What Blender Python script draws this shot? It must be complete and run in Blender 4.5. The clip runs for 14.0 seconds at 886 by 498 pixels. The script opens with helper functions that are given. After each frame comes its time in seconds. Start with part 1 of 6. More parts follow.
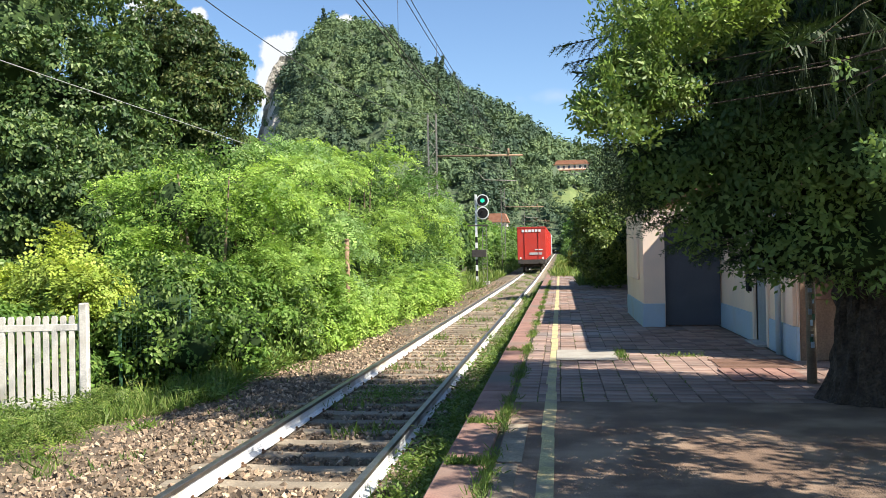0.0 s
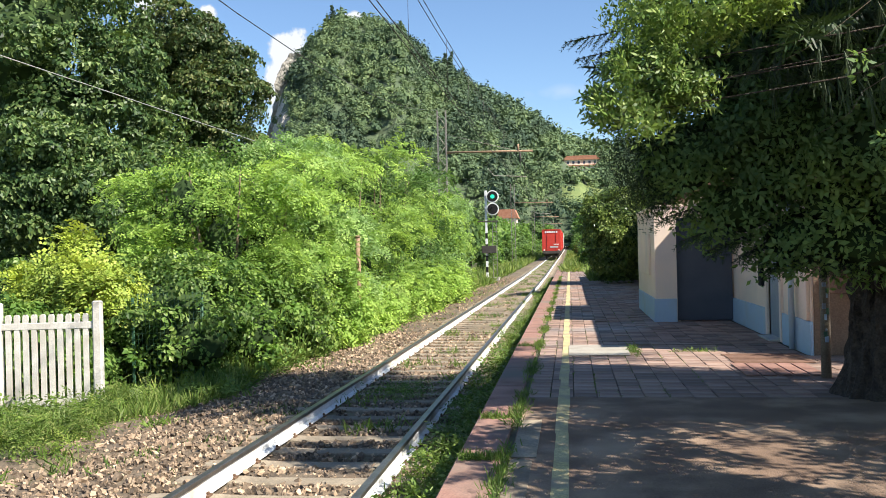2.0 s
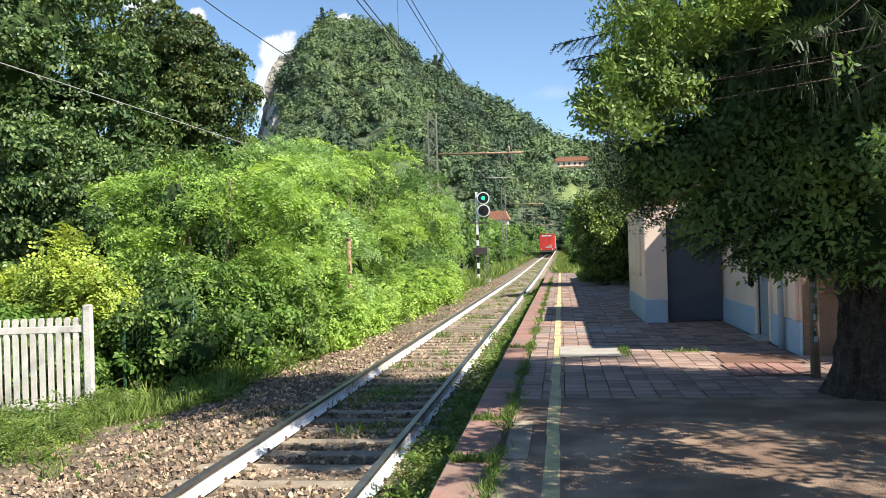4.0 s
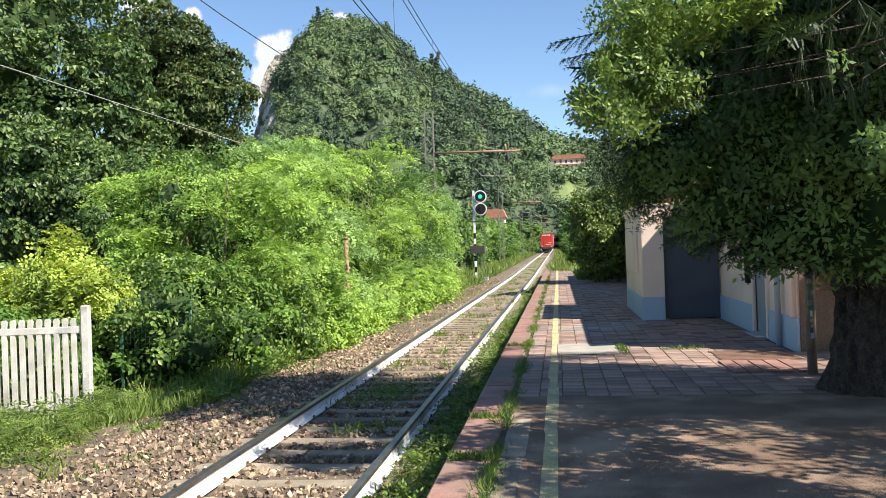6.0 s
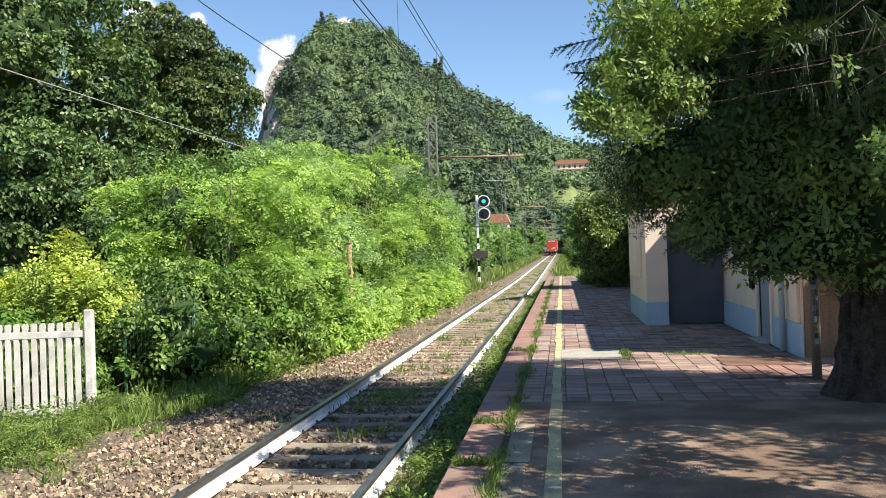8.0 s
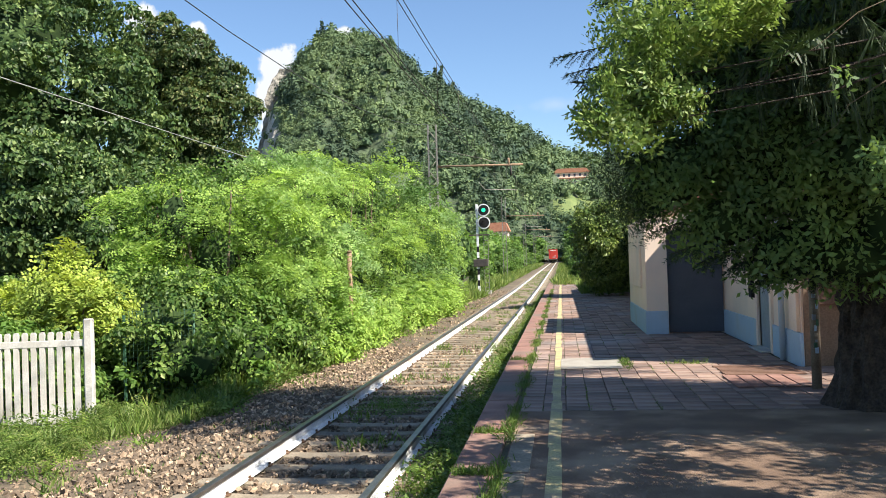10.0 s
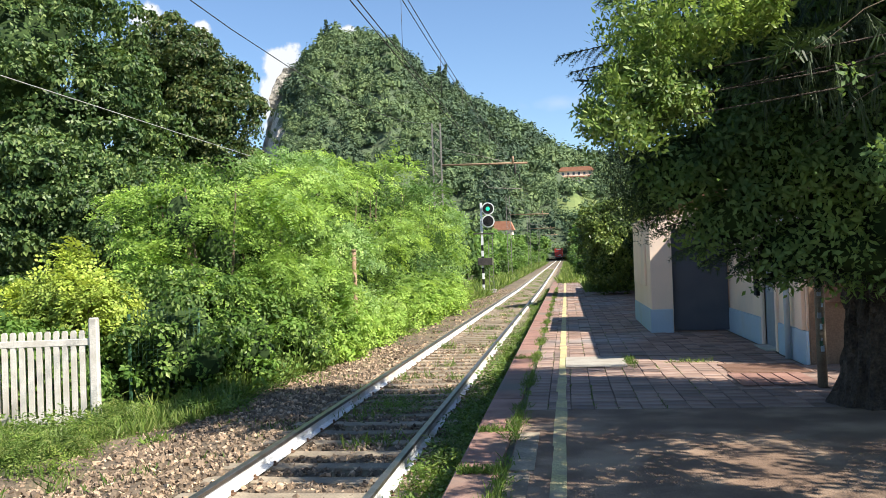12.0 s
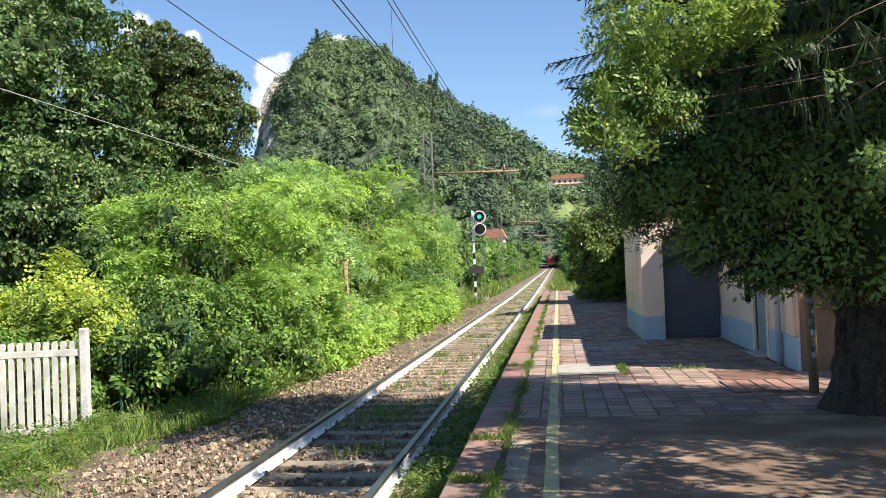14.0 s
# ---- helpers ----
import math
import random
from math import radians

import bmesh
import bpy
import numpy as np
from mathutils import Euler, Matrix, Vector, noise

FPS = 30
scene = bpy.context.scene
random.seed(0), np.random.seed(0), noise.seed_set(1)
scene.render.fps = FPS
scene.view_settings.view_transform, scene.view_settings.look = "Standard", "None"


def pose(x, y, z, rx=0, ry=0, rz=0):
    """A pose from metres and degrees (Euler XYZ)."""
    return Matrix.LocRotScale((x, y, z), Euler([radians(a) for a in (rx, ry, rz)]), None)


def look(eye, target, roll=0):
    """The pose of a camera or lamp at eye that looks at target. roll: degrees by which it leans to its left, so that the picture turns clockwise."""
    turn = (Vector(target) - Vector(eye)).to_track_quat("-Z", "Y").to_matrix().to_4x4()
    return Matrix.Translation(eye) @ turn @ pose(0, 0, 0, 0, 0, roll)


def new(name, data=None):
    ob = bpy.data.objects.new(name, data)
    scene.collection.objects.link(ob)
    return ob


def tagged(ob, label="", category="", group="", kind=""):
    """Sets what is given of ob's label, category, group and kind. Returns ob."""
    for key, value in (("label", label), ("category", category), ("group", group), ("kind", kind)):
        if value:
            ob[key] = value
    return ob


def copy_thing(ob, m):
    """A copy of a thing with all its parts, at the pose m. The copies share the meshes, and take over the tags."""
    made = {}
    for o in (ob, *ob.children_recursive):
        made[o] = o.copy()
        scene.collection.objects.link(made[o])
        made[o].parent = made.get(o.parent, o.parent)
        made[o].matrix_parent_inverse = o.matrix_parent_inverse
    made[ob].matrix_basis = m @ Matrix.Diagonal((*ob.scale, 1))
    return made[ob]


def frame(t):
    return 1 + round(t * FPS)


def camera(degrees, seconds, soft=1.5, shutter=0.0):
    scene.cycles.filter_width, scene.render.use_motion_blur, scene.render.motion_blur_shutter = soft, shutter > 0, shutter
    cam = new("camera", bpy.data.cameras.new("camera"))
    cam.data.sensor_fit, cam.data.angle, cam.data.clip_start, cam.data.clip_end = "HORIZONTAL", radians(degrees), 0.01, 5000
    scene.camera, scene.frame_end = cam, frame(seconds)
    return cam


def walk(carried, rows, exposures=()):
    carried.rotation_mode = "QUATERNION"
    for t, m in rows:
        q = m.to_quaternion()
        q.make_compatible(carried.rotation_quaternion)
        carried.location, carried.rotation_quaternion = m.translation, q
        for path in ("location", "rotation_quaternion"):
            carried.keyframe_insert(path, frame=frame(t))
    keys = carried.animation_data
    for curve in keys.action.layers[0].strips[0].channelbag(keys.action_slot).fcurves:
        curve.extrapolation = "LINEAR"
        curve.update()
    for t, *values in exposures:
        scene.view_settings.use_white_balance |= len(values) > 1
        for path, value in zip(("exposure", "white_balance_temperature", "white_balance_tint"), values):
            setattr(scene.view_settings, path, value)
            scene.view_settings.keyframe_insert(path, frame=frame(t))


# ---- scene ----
cam = camera(53.5, 14.0, soft=0.8)
PATH = [
    (0, (0.086, 0.01, 1.61), (-0.178, 1.993, 1.62), -1.1),
    (0.5, (0.068, 0.04, 1.61), (-0.216, 2.02, 1.615), -1.7),
    (1, (0.057, 0.0, 1.615), (-0.262, 1.974, 1.621), -1.7),
    (1.5, (0.06, -0.016, 1.614), (-0.247, 1.961, 1.619), -1.4),
    (2, (0.058, 0.005, 1.608), (-0.228, 1.985, 1.61), -1.4),
    (2.5, (0.065, -0.013, 1.616), (-0.208, 1.969, 1.622), -1.5),
    (3, (0.07, -0.016, 1.614), (-0.201, 1.965, 1.623), -1.6),
    (5.5, (0.058, -0.004, 1.612), (-0.199, 1.98, 1.611), -1.8),
    (6, (0.067, -0.028, 1.615), (-0.193, 1.955, 1.617), -2.0),
    (6.5, (0.064, -0.02, 1.613), (-0.195, 1.963, 1.614), -2.0),
    (7, (0.06, -0.01, 1.615), (-0.203, 1.972, 1.615), -1.9),
    (7.5, (0.059, -0.013, 1.615), (-0.207, 1.969, 1.622), -1.8),
    (8, (0.063, -0.018, 1.616), (-0.204, 1.964, 1.629), -1.9),
    (10.5, (0.066, -0.028, 1.622), (-0.2, 1.954, 1.656), -1.9),
    (11, (0.069, -0.031, 1.618), (-0.197, 1.951, 1.648), -1.9),
    (11.5, (0.066, -0.002, 1.614), (-0.206, 1.979, 1.64), -2.0),
    (12, (0.063, -0.02, 1.621), (-0.213, 1.96, 1.651), -2.0),
    (12.5, (0.067, -0.023, 1.618), (-0.209, 1.958, 1.657), -2.0),
    (13, (0.064, -0.029, 1.621), (-0.208, 1.952, 1.664), -2.1),
    (13.5, (0.069, -0.015, 1.618), (-0.186, 1.969, 1.662), -2.2),
    (14, (0.068, -0.013, 1.62), (-0.189, 1.97, 1.668), -2.3),
]
walk(cam, [(t, look(eye, target, roll)) for t, eye, target, roll in PATH])

# ---- light ----
SUN_WAY = Vector((-0.88, 0.41, -1.0)).normalized()
scene.view_settings.exposure = 1.16
world = bpy.data.worlds.new("sky")
scene.world = world
world.use_nodes = True
wn = world.node_tree
sky = wn.nodes.new("ShaderNodeTexSky")
sky.sky_type = "NISHITA"
sky.sun_disc = False
sky.sun_elevation = math.asin(-SUN_WAY.z)
sky.sun_rotation = math.atan2(-SUN_WAY.x, -SUN_WAY.y)
sky.air_density, sky.dust_density, sky.ozone_density = 1.0, 0.15, 5.0
wn.links.new(sky.outputs[0], wn.nodes["Background"].inputs[0])
wn.nodes["Background"].inputs[1].default_value = 0.080
sun = new("sun", bpy.data.lights.new("sun", "SUN"))
sun.data.energy, sun.data.angle, sun.data.color = 5.0, radians(0.53), (1.0, 0.94, 0.84)
sun.matrix_world = look((0, 0, 30), Vector((0, 0, 30)) + SUN_WAY)

# ---- materials ----
def ramp(nt, fac, stops):
    node = nt.nodes.new("ShaderNodeValToRGB")
    el = node.color_ramp.elements
    while len(el) < len(stops):
        el.new(0.5)
    for e, (p, c) in zip(el, stops):
        e.position, e.color = p, (*c, 1)
    nt.links.new(fac, node.inputs[0])
    return node.outputs[0]


def noise_tex(nt, scale, detail=4, coord="Object"):
    tc = nt.nodes.new("ShaderNodeTexCoord")
    n = nt.nodes.new("ShaderNodeTexNoise")
    n.inputs["Scale"].default_value, n.inputs["Detail"].default_value = scale, detail
    nt.links.new(tc.outputs[coord], n.inputs["Vector"])
    return n.outputs["Fac"]


def mix(nt, fac, a, b, how="MIX"):
    m = nt.nodes.new("ShaderNodeMix")
    m.data_type, m.blend_type = "RGBA", how
    for sock, v in ((m.inputs["Factor"], fac), (m.inputs["A"], a), (m.inputs["B"], b)):
        if isinstance(v, (int, float)):
            sock.default_value = v
        elif isinstance(v, tuple):
            sock.default_value = (*v, 1)
        else:
            nt.links.new(v, sock)
    return m.outputs["Result"]


def material(name, a, b, scale=3.0, fine=40.0, rough=0.8, metal=0.0, bump=0.2, depth=0.01, stain=None, stain_scale=0.6, per_piece=0.0, hue=None, grit=(0.62, 1.15)):
    """Two colours mottled at one scale, a fine grain, stains at another, relief from the grain."""
    m = bpy.data.materials.new(name)
    m.use_nodes = True
    nt = m.node_tree
    p = nt.nodes["Principled BSDF"]
    col = ramp(nt, noise_tex(nt, scale, 6), [(0.3, a), (0.7, b)])
    grain = noise_tex(nt, fine, 5)
    g = ramp(nt, grain, [(0.25, (grit[0],) * 3), (0.75, (grit[1],) * 3)])
    col = mix(nt, 1.0, col, g, "MULTIPLY")
    if stain:
        s = ramp(nt, noise_tex(nt, stain_scale, 7), [(0.48, (0, 0, 0)), (0.68, (1, 1, 1))])
        col = mix(nt, s, col, stain)
    if per_piece:
        info = nt.nodes.new("ShaderNodeObjectInfo")
        geo = nt.nodes.new("ShaderNodeNewGeometry")
        add = nt.nodes.new("ShaderNodeMath")
        add.operation = "ADD"
        nt.links.new(info.outputs["Random"], add.inputs[0])
        nt.links.new(geo.outputs["Random Per Island"], add.inputs[1])
        fr = nt.nodes.new("ShaderNodeMath")
        fr.operation = "FRACT"
        nt.links.new(add.outputs[0], fr.inputs[0])
        lo, hi = 1 - per_piece, 1 + per_piece
        tint = ramp(nt, fr.outputs[0], [(0, (lo, lo, lo)), (0.6, (1.25, 1.2, 1.14)), (1, hue)] if hue else [(0, (lo, lo, lo)), (1, (hi, hi, hi))])
        col = mix(nt, 1.0, col, tint, "MULTIPLY")
    nt.links.new(col, p.inputs["Base Color"])
    p.inputs["Roughness"].default_value, p.inputs["Metallic"].default_value = rough, metal
    if bump:
        bn = nt.nodes.new("ShaderNodeBump")
        bn.inputs["Strength"].default_value, bn.inputs["Distance"].default_value = bump, depth
        nt.links.new(grain, bn.inputs["Height"])
        nt.links.new(bn.outputs[0], p.inputs["Normal"])
    return m


def leaf_material(name, dark, light, warm, through_colour, patch=0.5, share=0.35, gloss=0.6):
    """Leaves: colour from leaf to leaf and from patch to patch, light shining through."""
    m = bpy.data.materials.new(name)
    m.use_nodes = True
    nt = m.node_tree
    p = nt.nodes["Principled BSDF"]
    geo = nt.nodes.new("ShaderNodeNewGeometry")
    col = ramp(nt, geo.outputs["Random Per Island"], [(0.0, dark), (0.55, light), (1.0, warm)])
    pt = ramp(nt, noise_tex(nt, patch, 3), [(0.32, (0.55, 0.62, 0.66)), (0.68, (1.32, 1.25, 1.05))])
    col = mix(nt, 1.0, col, pt, "MULTIPLY")
    nt.links.new(col, p.inputs["Base Color"])
    p.inputs["Roughness"].default_value = gloss
    p.inputs["Specular IOR Level"].default_value = 0.25
    tr = nt.nodes.new("ShaderNodeBsdfTranslucent")
    nt.links.new(mix(nt, 1.0, pt, through_colour, "MULTIPLY"), tr.inputs[0])
    ms = nt.nodes.new("ShaderNodeMixShader")
    ms.inputs[0].default_value = share
    nt.links.new(p.outputs[0], ms.inputs[1])
    nt.links.new(tr.outputs[0], ms.inputs[2])
    nt.links.new(ms.outputs[0], nt.nodes["Material Output"].inputs[0])
    return m


def glow(name, colour, strength):
    m = bpy.data.materials.new(name)
    m.use_nodes = True
    p = m.node_tree.nodes["Principled BSDF"]
    p.inputs["Base Color"].default_value = (*colour, 1)
    p.inputs["Emission Color"].default_value = (*colour, 1)
    p.inputs["Emission Strength"].default_value = strength
    return m


M_SOIL = material("soil_and_grass", (0.06, 0.075, 0.025), (0.13, 0.11, 0.06), 0.8, 25, 0.95, 0, 0.5, 0.03, stain=(0.05, 0.09, 0.02), stain_scale=0.25)
M_BED = material("gravel_bed", (0.085, 0.062, 0.042), (0.18, 0.138, 0.094), 5, 30, 0.95, 0, 0.8, 0.03, stain=(0.20, 0.165, 0.085))
M_STONE = material("ballast_stone", (0.135, 0.096, 0.064), (0.275, 0.21, 0.15), 9, 60, 0.9, 0, 0.3, 0.01, per_piece=0.5, hue=(2.7, 2.62, 2.5))
M_SLEEPER = material("weathered_concrete_sleeper", (0.20, 0.165, 0.118), (0.34, 0.28, 0.20), 4, 50, 0.9, 0, 0.4, 0.01, stain=(0.13, 0.09, 0.06), per_piece=0.2)
M_RAILTOP = material("rolled_steel", (0.20, 0.185, 0.17), (0.33, 0.31, 0.29), 6, 80, 0.38, 0.9, 0.1, 0.003)
M_RAILRUST = material("rusty_steel", (0.10, 0.055, 0.03), (0.22, 0.13, 0.08), 8, 70, 0.85, 0.2, 0.3, 0.004)
M_RAILWHITE = material("white_rail_paint", (0.72, 0.72, 0.72), (0.86, 0.86, 0.85), 5, 60, 0.6, 0, 0.2, 0.004, stain=(0.45, 0.38, 0.30), stain_scale=1.6)
M_ASPHALT = material("reddish_asphalt", (0.15, 0.094, 0.062), (0.245, 0.162, 0.108), 2.2, 75, 0.95, 0, 0.9, 0.008, stain=(0.34, 0.245, 0.168), stain_scale=1.1, grit=(0.5, 1.3))
M_PAVE = material("reddish_paving_tile", (0.21, 0.128, 0.095), (0.36, 0.24, 0.183), 3.0, 80, 0.85, 0, 0.4, 0.004, stain=(0.25, 0.222, 0.205), stain_scale=0.45, per_piece=0.34)
M_KERB = material("porphyry_kerb", (0.21, 0.108, 0.08), (0.36, 0.20, 0.155), 3.0, 60, 0.85, 0, 0.3, 0.005, stain=(0.16, 0.13, 0.10), per_piece=0.12)
M_JOINT = material("mossy_joint", (0.08, 0.07, 0.05), (0.12, 0.125, 0.06), 6, 60, 0.95)
M_YELLOW = material("worn_yellow_paint", (0.50, 0.42, 0.18), (0.62, 0.53, 0.28), 3, 70, 0.8, 0, 0.3, 0.003, stain=(0.30, 0.25, 0.17), stain_scale=2.6, grit=(0.5, 1.2))
M_CONC = material("pale_concrete", (0.44, 0.41, 0.36), (0.60, 0.57, 0.51), 2.5, 60, 0.9, 0, 0.3, 0.004, stain=(0.33, 0.30, 0.25), stain_scale=1.5)
M_SLAB = material("weathered_slab_concrete", (0.33, 0.30, 0.25), (0.43, 0.40, 0.34), 3, 60, 0.9, 0, 0.4, 0.004, stain=(0.25, 0.22, 0.18), stain_scale=2.0)
M_STAKE = material("green_plastic_coat", (0.03, 0.09, 0.05), (0.05, 0.13, 0.075), 4, 60, 0.6)
M_FENCE = material("white_concrete_fence", (0.54, 0.50, 0.44), (0.68, 0.64, 0.58), 4, 70, 0.85, 0, 0.3, 0.004, stain=(0.42, 0.38, 0.32), stain_scale=2.2)
M_WALL = material("cream_pink_plaster", (0.82, 0.63, 0.48), (0.87, 0.69, 0.54), 1.2, 40, 0.9, 0, 0.25, 0.004, stain=(0.70, 0.57, 0.47), stain_scale=0.8, grit=(0.9, 1.05))
M_OCHRE = material("brown_plaster", (0.17, 0.105, 0.07), (0.25, 0.165, 0.11), 1.4, 40, 0.9, 0, 0.3, 0.004, stain=(0.2, 0.14, 0.1), stain_scale=0.9)
M_PLINTH = material("pale_blue_plinth_paint", (0.36, 0.47, 0.58), (0.44, 0.55, 0.65), 1.5, 40, 0.8, 0, 0.25, 0.004, stain=(0.38, 0.44, 0.48), stain_scale=1.5, grit=(0.9, 1.05))
M_DOOR = material("dark_slate_metal", (0.06, 0.07, 0.095), (0.085, 0.095, 0.12), 2, 60, 0.55, 0.0, 0.1, 0.002)
M_GREYDOOR = material("grey_door_paint", (0.24, 0.28, 0.33), (0.30, 0.34, 0.39), 2, 60, 0.5)
M_ROOF = material("terracotta_roof", (0.30, 0.12, 0.07), (0.42, 0.20, 0.12), 1.0, 20, 0.9, 0, 0.4, 0.02, per_piece=0.15)
M_WOOD = material("brown_timber", (0.13, 0.07, 0.045), (0.22, 0.12, 0.08), 3, 50, 0.8)
M_BARK = material("tree_bark", (0.03, 0.022, 0.017), (0.085, 0.064, 0.048), 11, 38, 0.95, 0, 1.0, 0.05, grit=(0.35, 1.4))
M_POLE = material("weathered_pole_wood", (0.17, 0.135, 0.10), (0.27, 0.22, 0.16), 5, 60, 0.9)
M_TWIG = material("twig_bark", (0.13, 0.09, 0.06), (0.20, 0.15, 0.10), 8, 60, 0.9)
M_GALV = material("weathered_galvanised_steel", (0.24, 0.22, 0.19), (0.34, 0.31, 0.27), 3, 50, 0.6, 0.5, 0.1, 0.003)
M_RUST = material("rust_brown_steel", (0.26, 0.16, 0.095), (0.36, 0.25, 0.16), 6, 60, 0.85, 0.1, 0.3, 0.004)
M_WIRE = material("dark_copper_wire", (0.04, 0.038, 0.036), (0.07, 0.06, 0.055), 6, 60, 0.6, 0.5)
M_GREYWIRE = material("grey_cable", (0.30, 0.30, 0.29), (0.40, 0.39, 0.37), 6, 60, 0.7)
M_BLACK = material("matt_black", (0.004, 0.004, 0.005), (0.008, 0.008, 0.009), 4, 50, 0.95, 0, 0)
M_WHITE = material("white_enamel", (0.74, 0.74, 0.72), (0.82, 0.82, 0.80), 4, 50, 0.5)
M_RED = material("red_container_paint", (0.52, 0.035, 0.022), (0.60, 0.05, 0.03), 1.0, 30, 0.5, 0, 0.1, 0.004, stain=(0.46, 0.05, 0.035), stain_scale=1.5)
M_GREYBOX = material("grey_container_paint", (0.45, 0.46, 0.46), (0.55, 0.55, 0.54), 1.0, 30, 0.55)
M_FRAME = material("grimy_wagon_steel", (0.05, 0.045, 0.04), (0.09, 0.075, 0.065), 4, 40, 0.8, 0.2)
M_ROCK = material("pale_cliff_rock", (0.30, 0.28, 0.25), (0.46, 0.43, 0.38), 0.03, 0.25, 0.95, 0, 1.0, 3.0)
M_FOREST = material("forest_floor", (0.06, 0.09, 0.045), (0.085, 0.115, 0.055), 0.05, 0.4, 0.95)
M_MEADOW = material("sunlit_meadow", (0.12, 0.17, 0.05), (0.18, 0.22, 0.07), 0.1, 2.0, 0.95)
M_GREEN_LENS = glow("green_signal_lens", (0.015, 0.62, 0.30), 0.5)

L_ROBINIA = leaf_material("bright_locust_leaf", (0.14, 0.255, 0.05), (0.285, 0.43, 0.09), (0.43, 0.57, 0.165), (0.41, 0.59, 0.11), 0.8, 0.42)
L_PALE = leaf_material("pale_locust_leaf", (0.16, 0.27, 0.085), (0.28, 0.42, 0.15), (0.44, 0.56, 0.26), (0.33, 0.52, 0.13), 0.8, 0.40)
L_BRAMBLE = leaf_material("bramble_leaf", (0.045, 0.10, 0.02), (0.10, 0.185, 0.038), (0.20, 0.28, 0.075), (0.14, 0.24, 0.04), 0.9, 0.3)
L_GLOSSY = leaf_material("mid_green_bush_leaf", (0.06, 0.13, 0.025), (0.12, 0.22, 0.045), (0.20, 0.31, 0.085), (0.22, 0.36, 0.06), 0.7, 0.38)
L_LINESIDE = leaf_material("lineside_leaf", (0.05, 0.10, 0.028), (0.09, 0.16, 0.045), (0.14, 0.21, 0.07), (0.16, 0.26, 0.05), 0.4, 0.3)
L_DARKBUSH = leaf_material("dark_bush_leaf", (0.035, 0.085, 0.02), (0.08, 0.165, 0.035), (0.15, 0.25, 0.075), (0.16, 0.28, 0.045), 0.7, 0.35)
L_YELLOW = leaf_material("yellow_green_leaf", (0.24, 0.34, 0.05), (0.40, 0.50, 0.09), (0.56, 0.62, 0.15), (0.5, 0.56, 0.08), 0.8, 0.35)
L_LINDEN = leaf_material("dark_broad_leaf", (0.022, 0.048, 0.017), (0.072, 0.132, 0.04), (0.24, 0.31, 0.12), (0.12, 0.19, 0.035), 0.35, 0.25, 0.45)
L_HEDGE = leaf_material("hedge_leaf", (0.05, 0.105, 0.022), (0.13, 0.215, 0.05), (0.28, 0.36, 0.13), (0.17, 0.28, 0.045), 0.9, 0.3, 0.42)
# near-black colour stands in for the shade in a crown's gaps
L_GAPSHADE = leaf_material("crown_gap_shade", (0.02, 0.04, 0.012), (0.03, 0.055, 0.016), (0.04, 0.07, 0.02), (0.02, 0.035, 0.01), 3.0, 0.05, 0.9)
L_BROWNTIP = leaf_material("browning_leaf", (0.025, 0.05, 0.018), (0.062, 0.11, 0.036), (0.20, 0.215, 0.10), (0.13, 0.16, 0.035), 0.35, 0.25, 0.4)
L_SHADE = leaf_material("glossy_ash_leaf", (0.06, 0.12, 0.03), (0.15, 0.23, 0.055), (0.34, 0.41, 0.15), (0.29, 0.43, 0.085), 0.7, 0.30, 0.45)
L_NEEDLE = leaf_material("conifer_needle", (0.014, 0.032, 0.014), (0.03, 0.055, 0.022), (0.045, 0.075, 0.028), (0.05, 0.09, 0.02), 0.8, 0.15, 0.5)
L_YEW = leaf_material("dark_yew_leaf", (0.07, 0.13, 0.05), (0.12, 0.205, 0.075), (0.18, 0.27, 0.105), (0.24, 0.36, 0.07), 0.9, 0.4, 0.6)
L_PINE = leaf_material("hanging_pine_needle", (0.03, 0.05, 0.028), (0.055, 0.085, 0.045), (0.09, 0.125, 0.07), (0.06, 0.1, 0.04), 0.8, 0.2, 0.5)
L_LAUREL = leaf_material("laurel_leaf", (0.04, 0.075, 0.02), (0.11, 0.165, 0.04), (0.27, 0.34, 0.10), (0.14, 0.2, 0.04), 0.8, 0.25, 0.35)
# blue raised in both forest leaves: distance haze put into the colour
L_FOREST = leaf_material("forest_leaf", (0.092, 0.142, 0.076), (0.125, 0.182, 0.09), (0.158, 0.215, 0.102), (0.13, 0.19, 0.08), 0.06, 0.16, 0.8)
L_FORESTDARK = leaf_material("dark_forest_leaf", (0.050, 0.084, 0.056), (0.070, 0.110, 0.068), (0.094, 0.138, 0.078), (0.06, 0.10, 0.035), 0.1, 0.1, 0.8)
L_GRASS = leaf_material("grass_blade", (0.10, 0.17, 0.035), (0.17, 0.25, 0.055), (0.30, 0.33, 0.12), (0.2, 0.3, 0.05), 1.2, 0.35, 0.5)
L_WEED = leaf_material("trackside_weed", (0.075, 0.135, 0.025), (0.13, 0.21, 0.045), (0.22, 0.28, 0.085), (0.18, 0.28, 0.045), 1.5, 0.35, 0.5)


# ---- mesh helpers ----
def part(name, bm, mat, parent=None, label="", m=None, smooth=False):
    """Links a bmesh as one object, under a thing if one is given."""
    me = bpy.data.meshes.new(name)
    bm.to_mesh(me)
    bm.free()
    for mm in mat if isinstance(mat, (list, tuple)) else [mat]:
        me.materials.append(mm)
    if smooth:
        me.polygons.foreach_set("use_smooth", [True] * len(me.polygons))
    ob = new(name, me)
    if parent:
        ob.parent = parent
    if m is not None:
        ob.matrix_basis = m
    return tagged(ob, label)


def empty(name, x=0, y=0, z=0, rz=0):
    ob = new(name)
    ob.matrix_basis = pose(x, y, z, 0, 0, rz)
    return ob


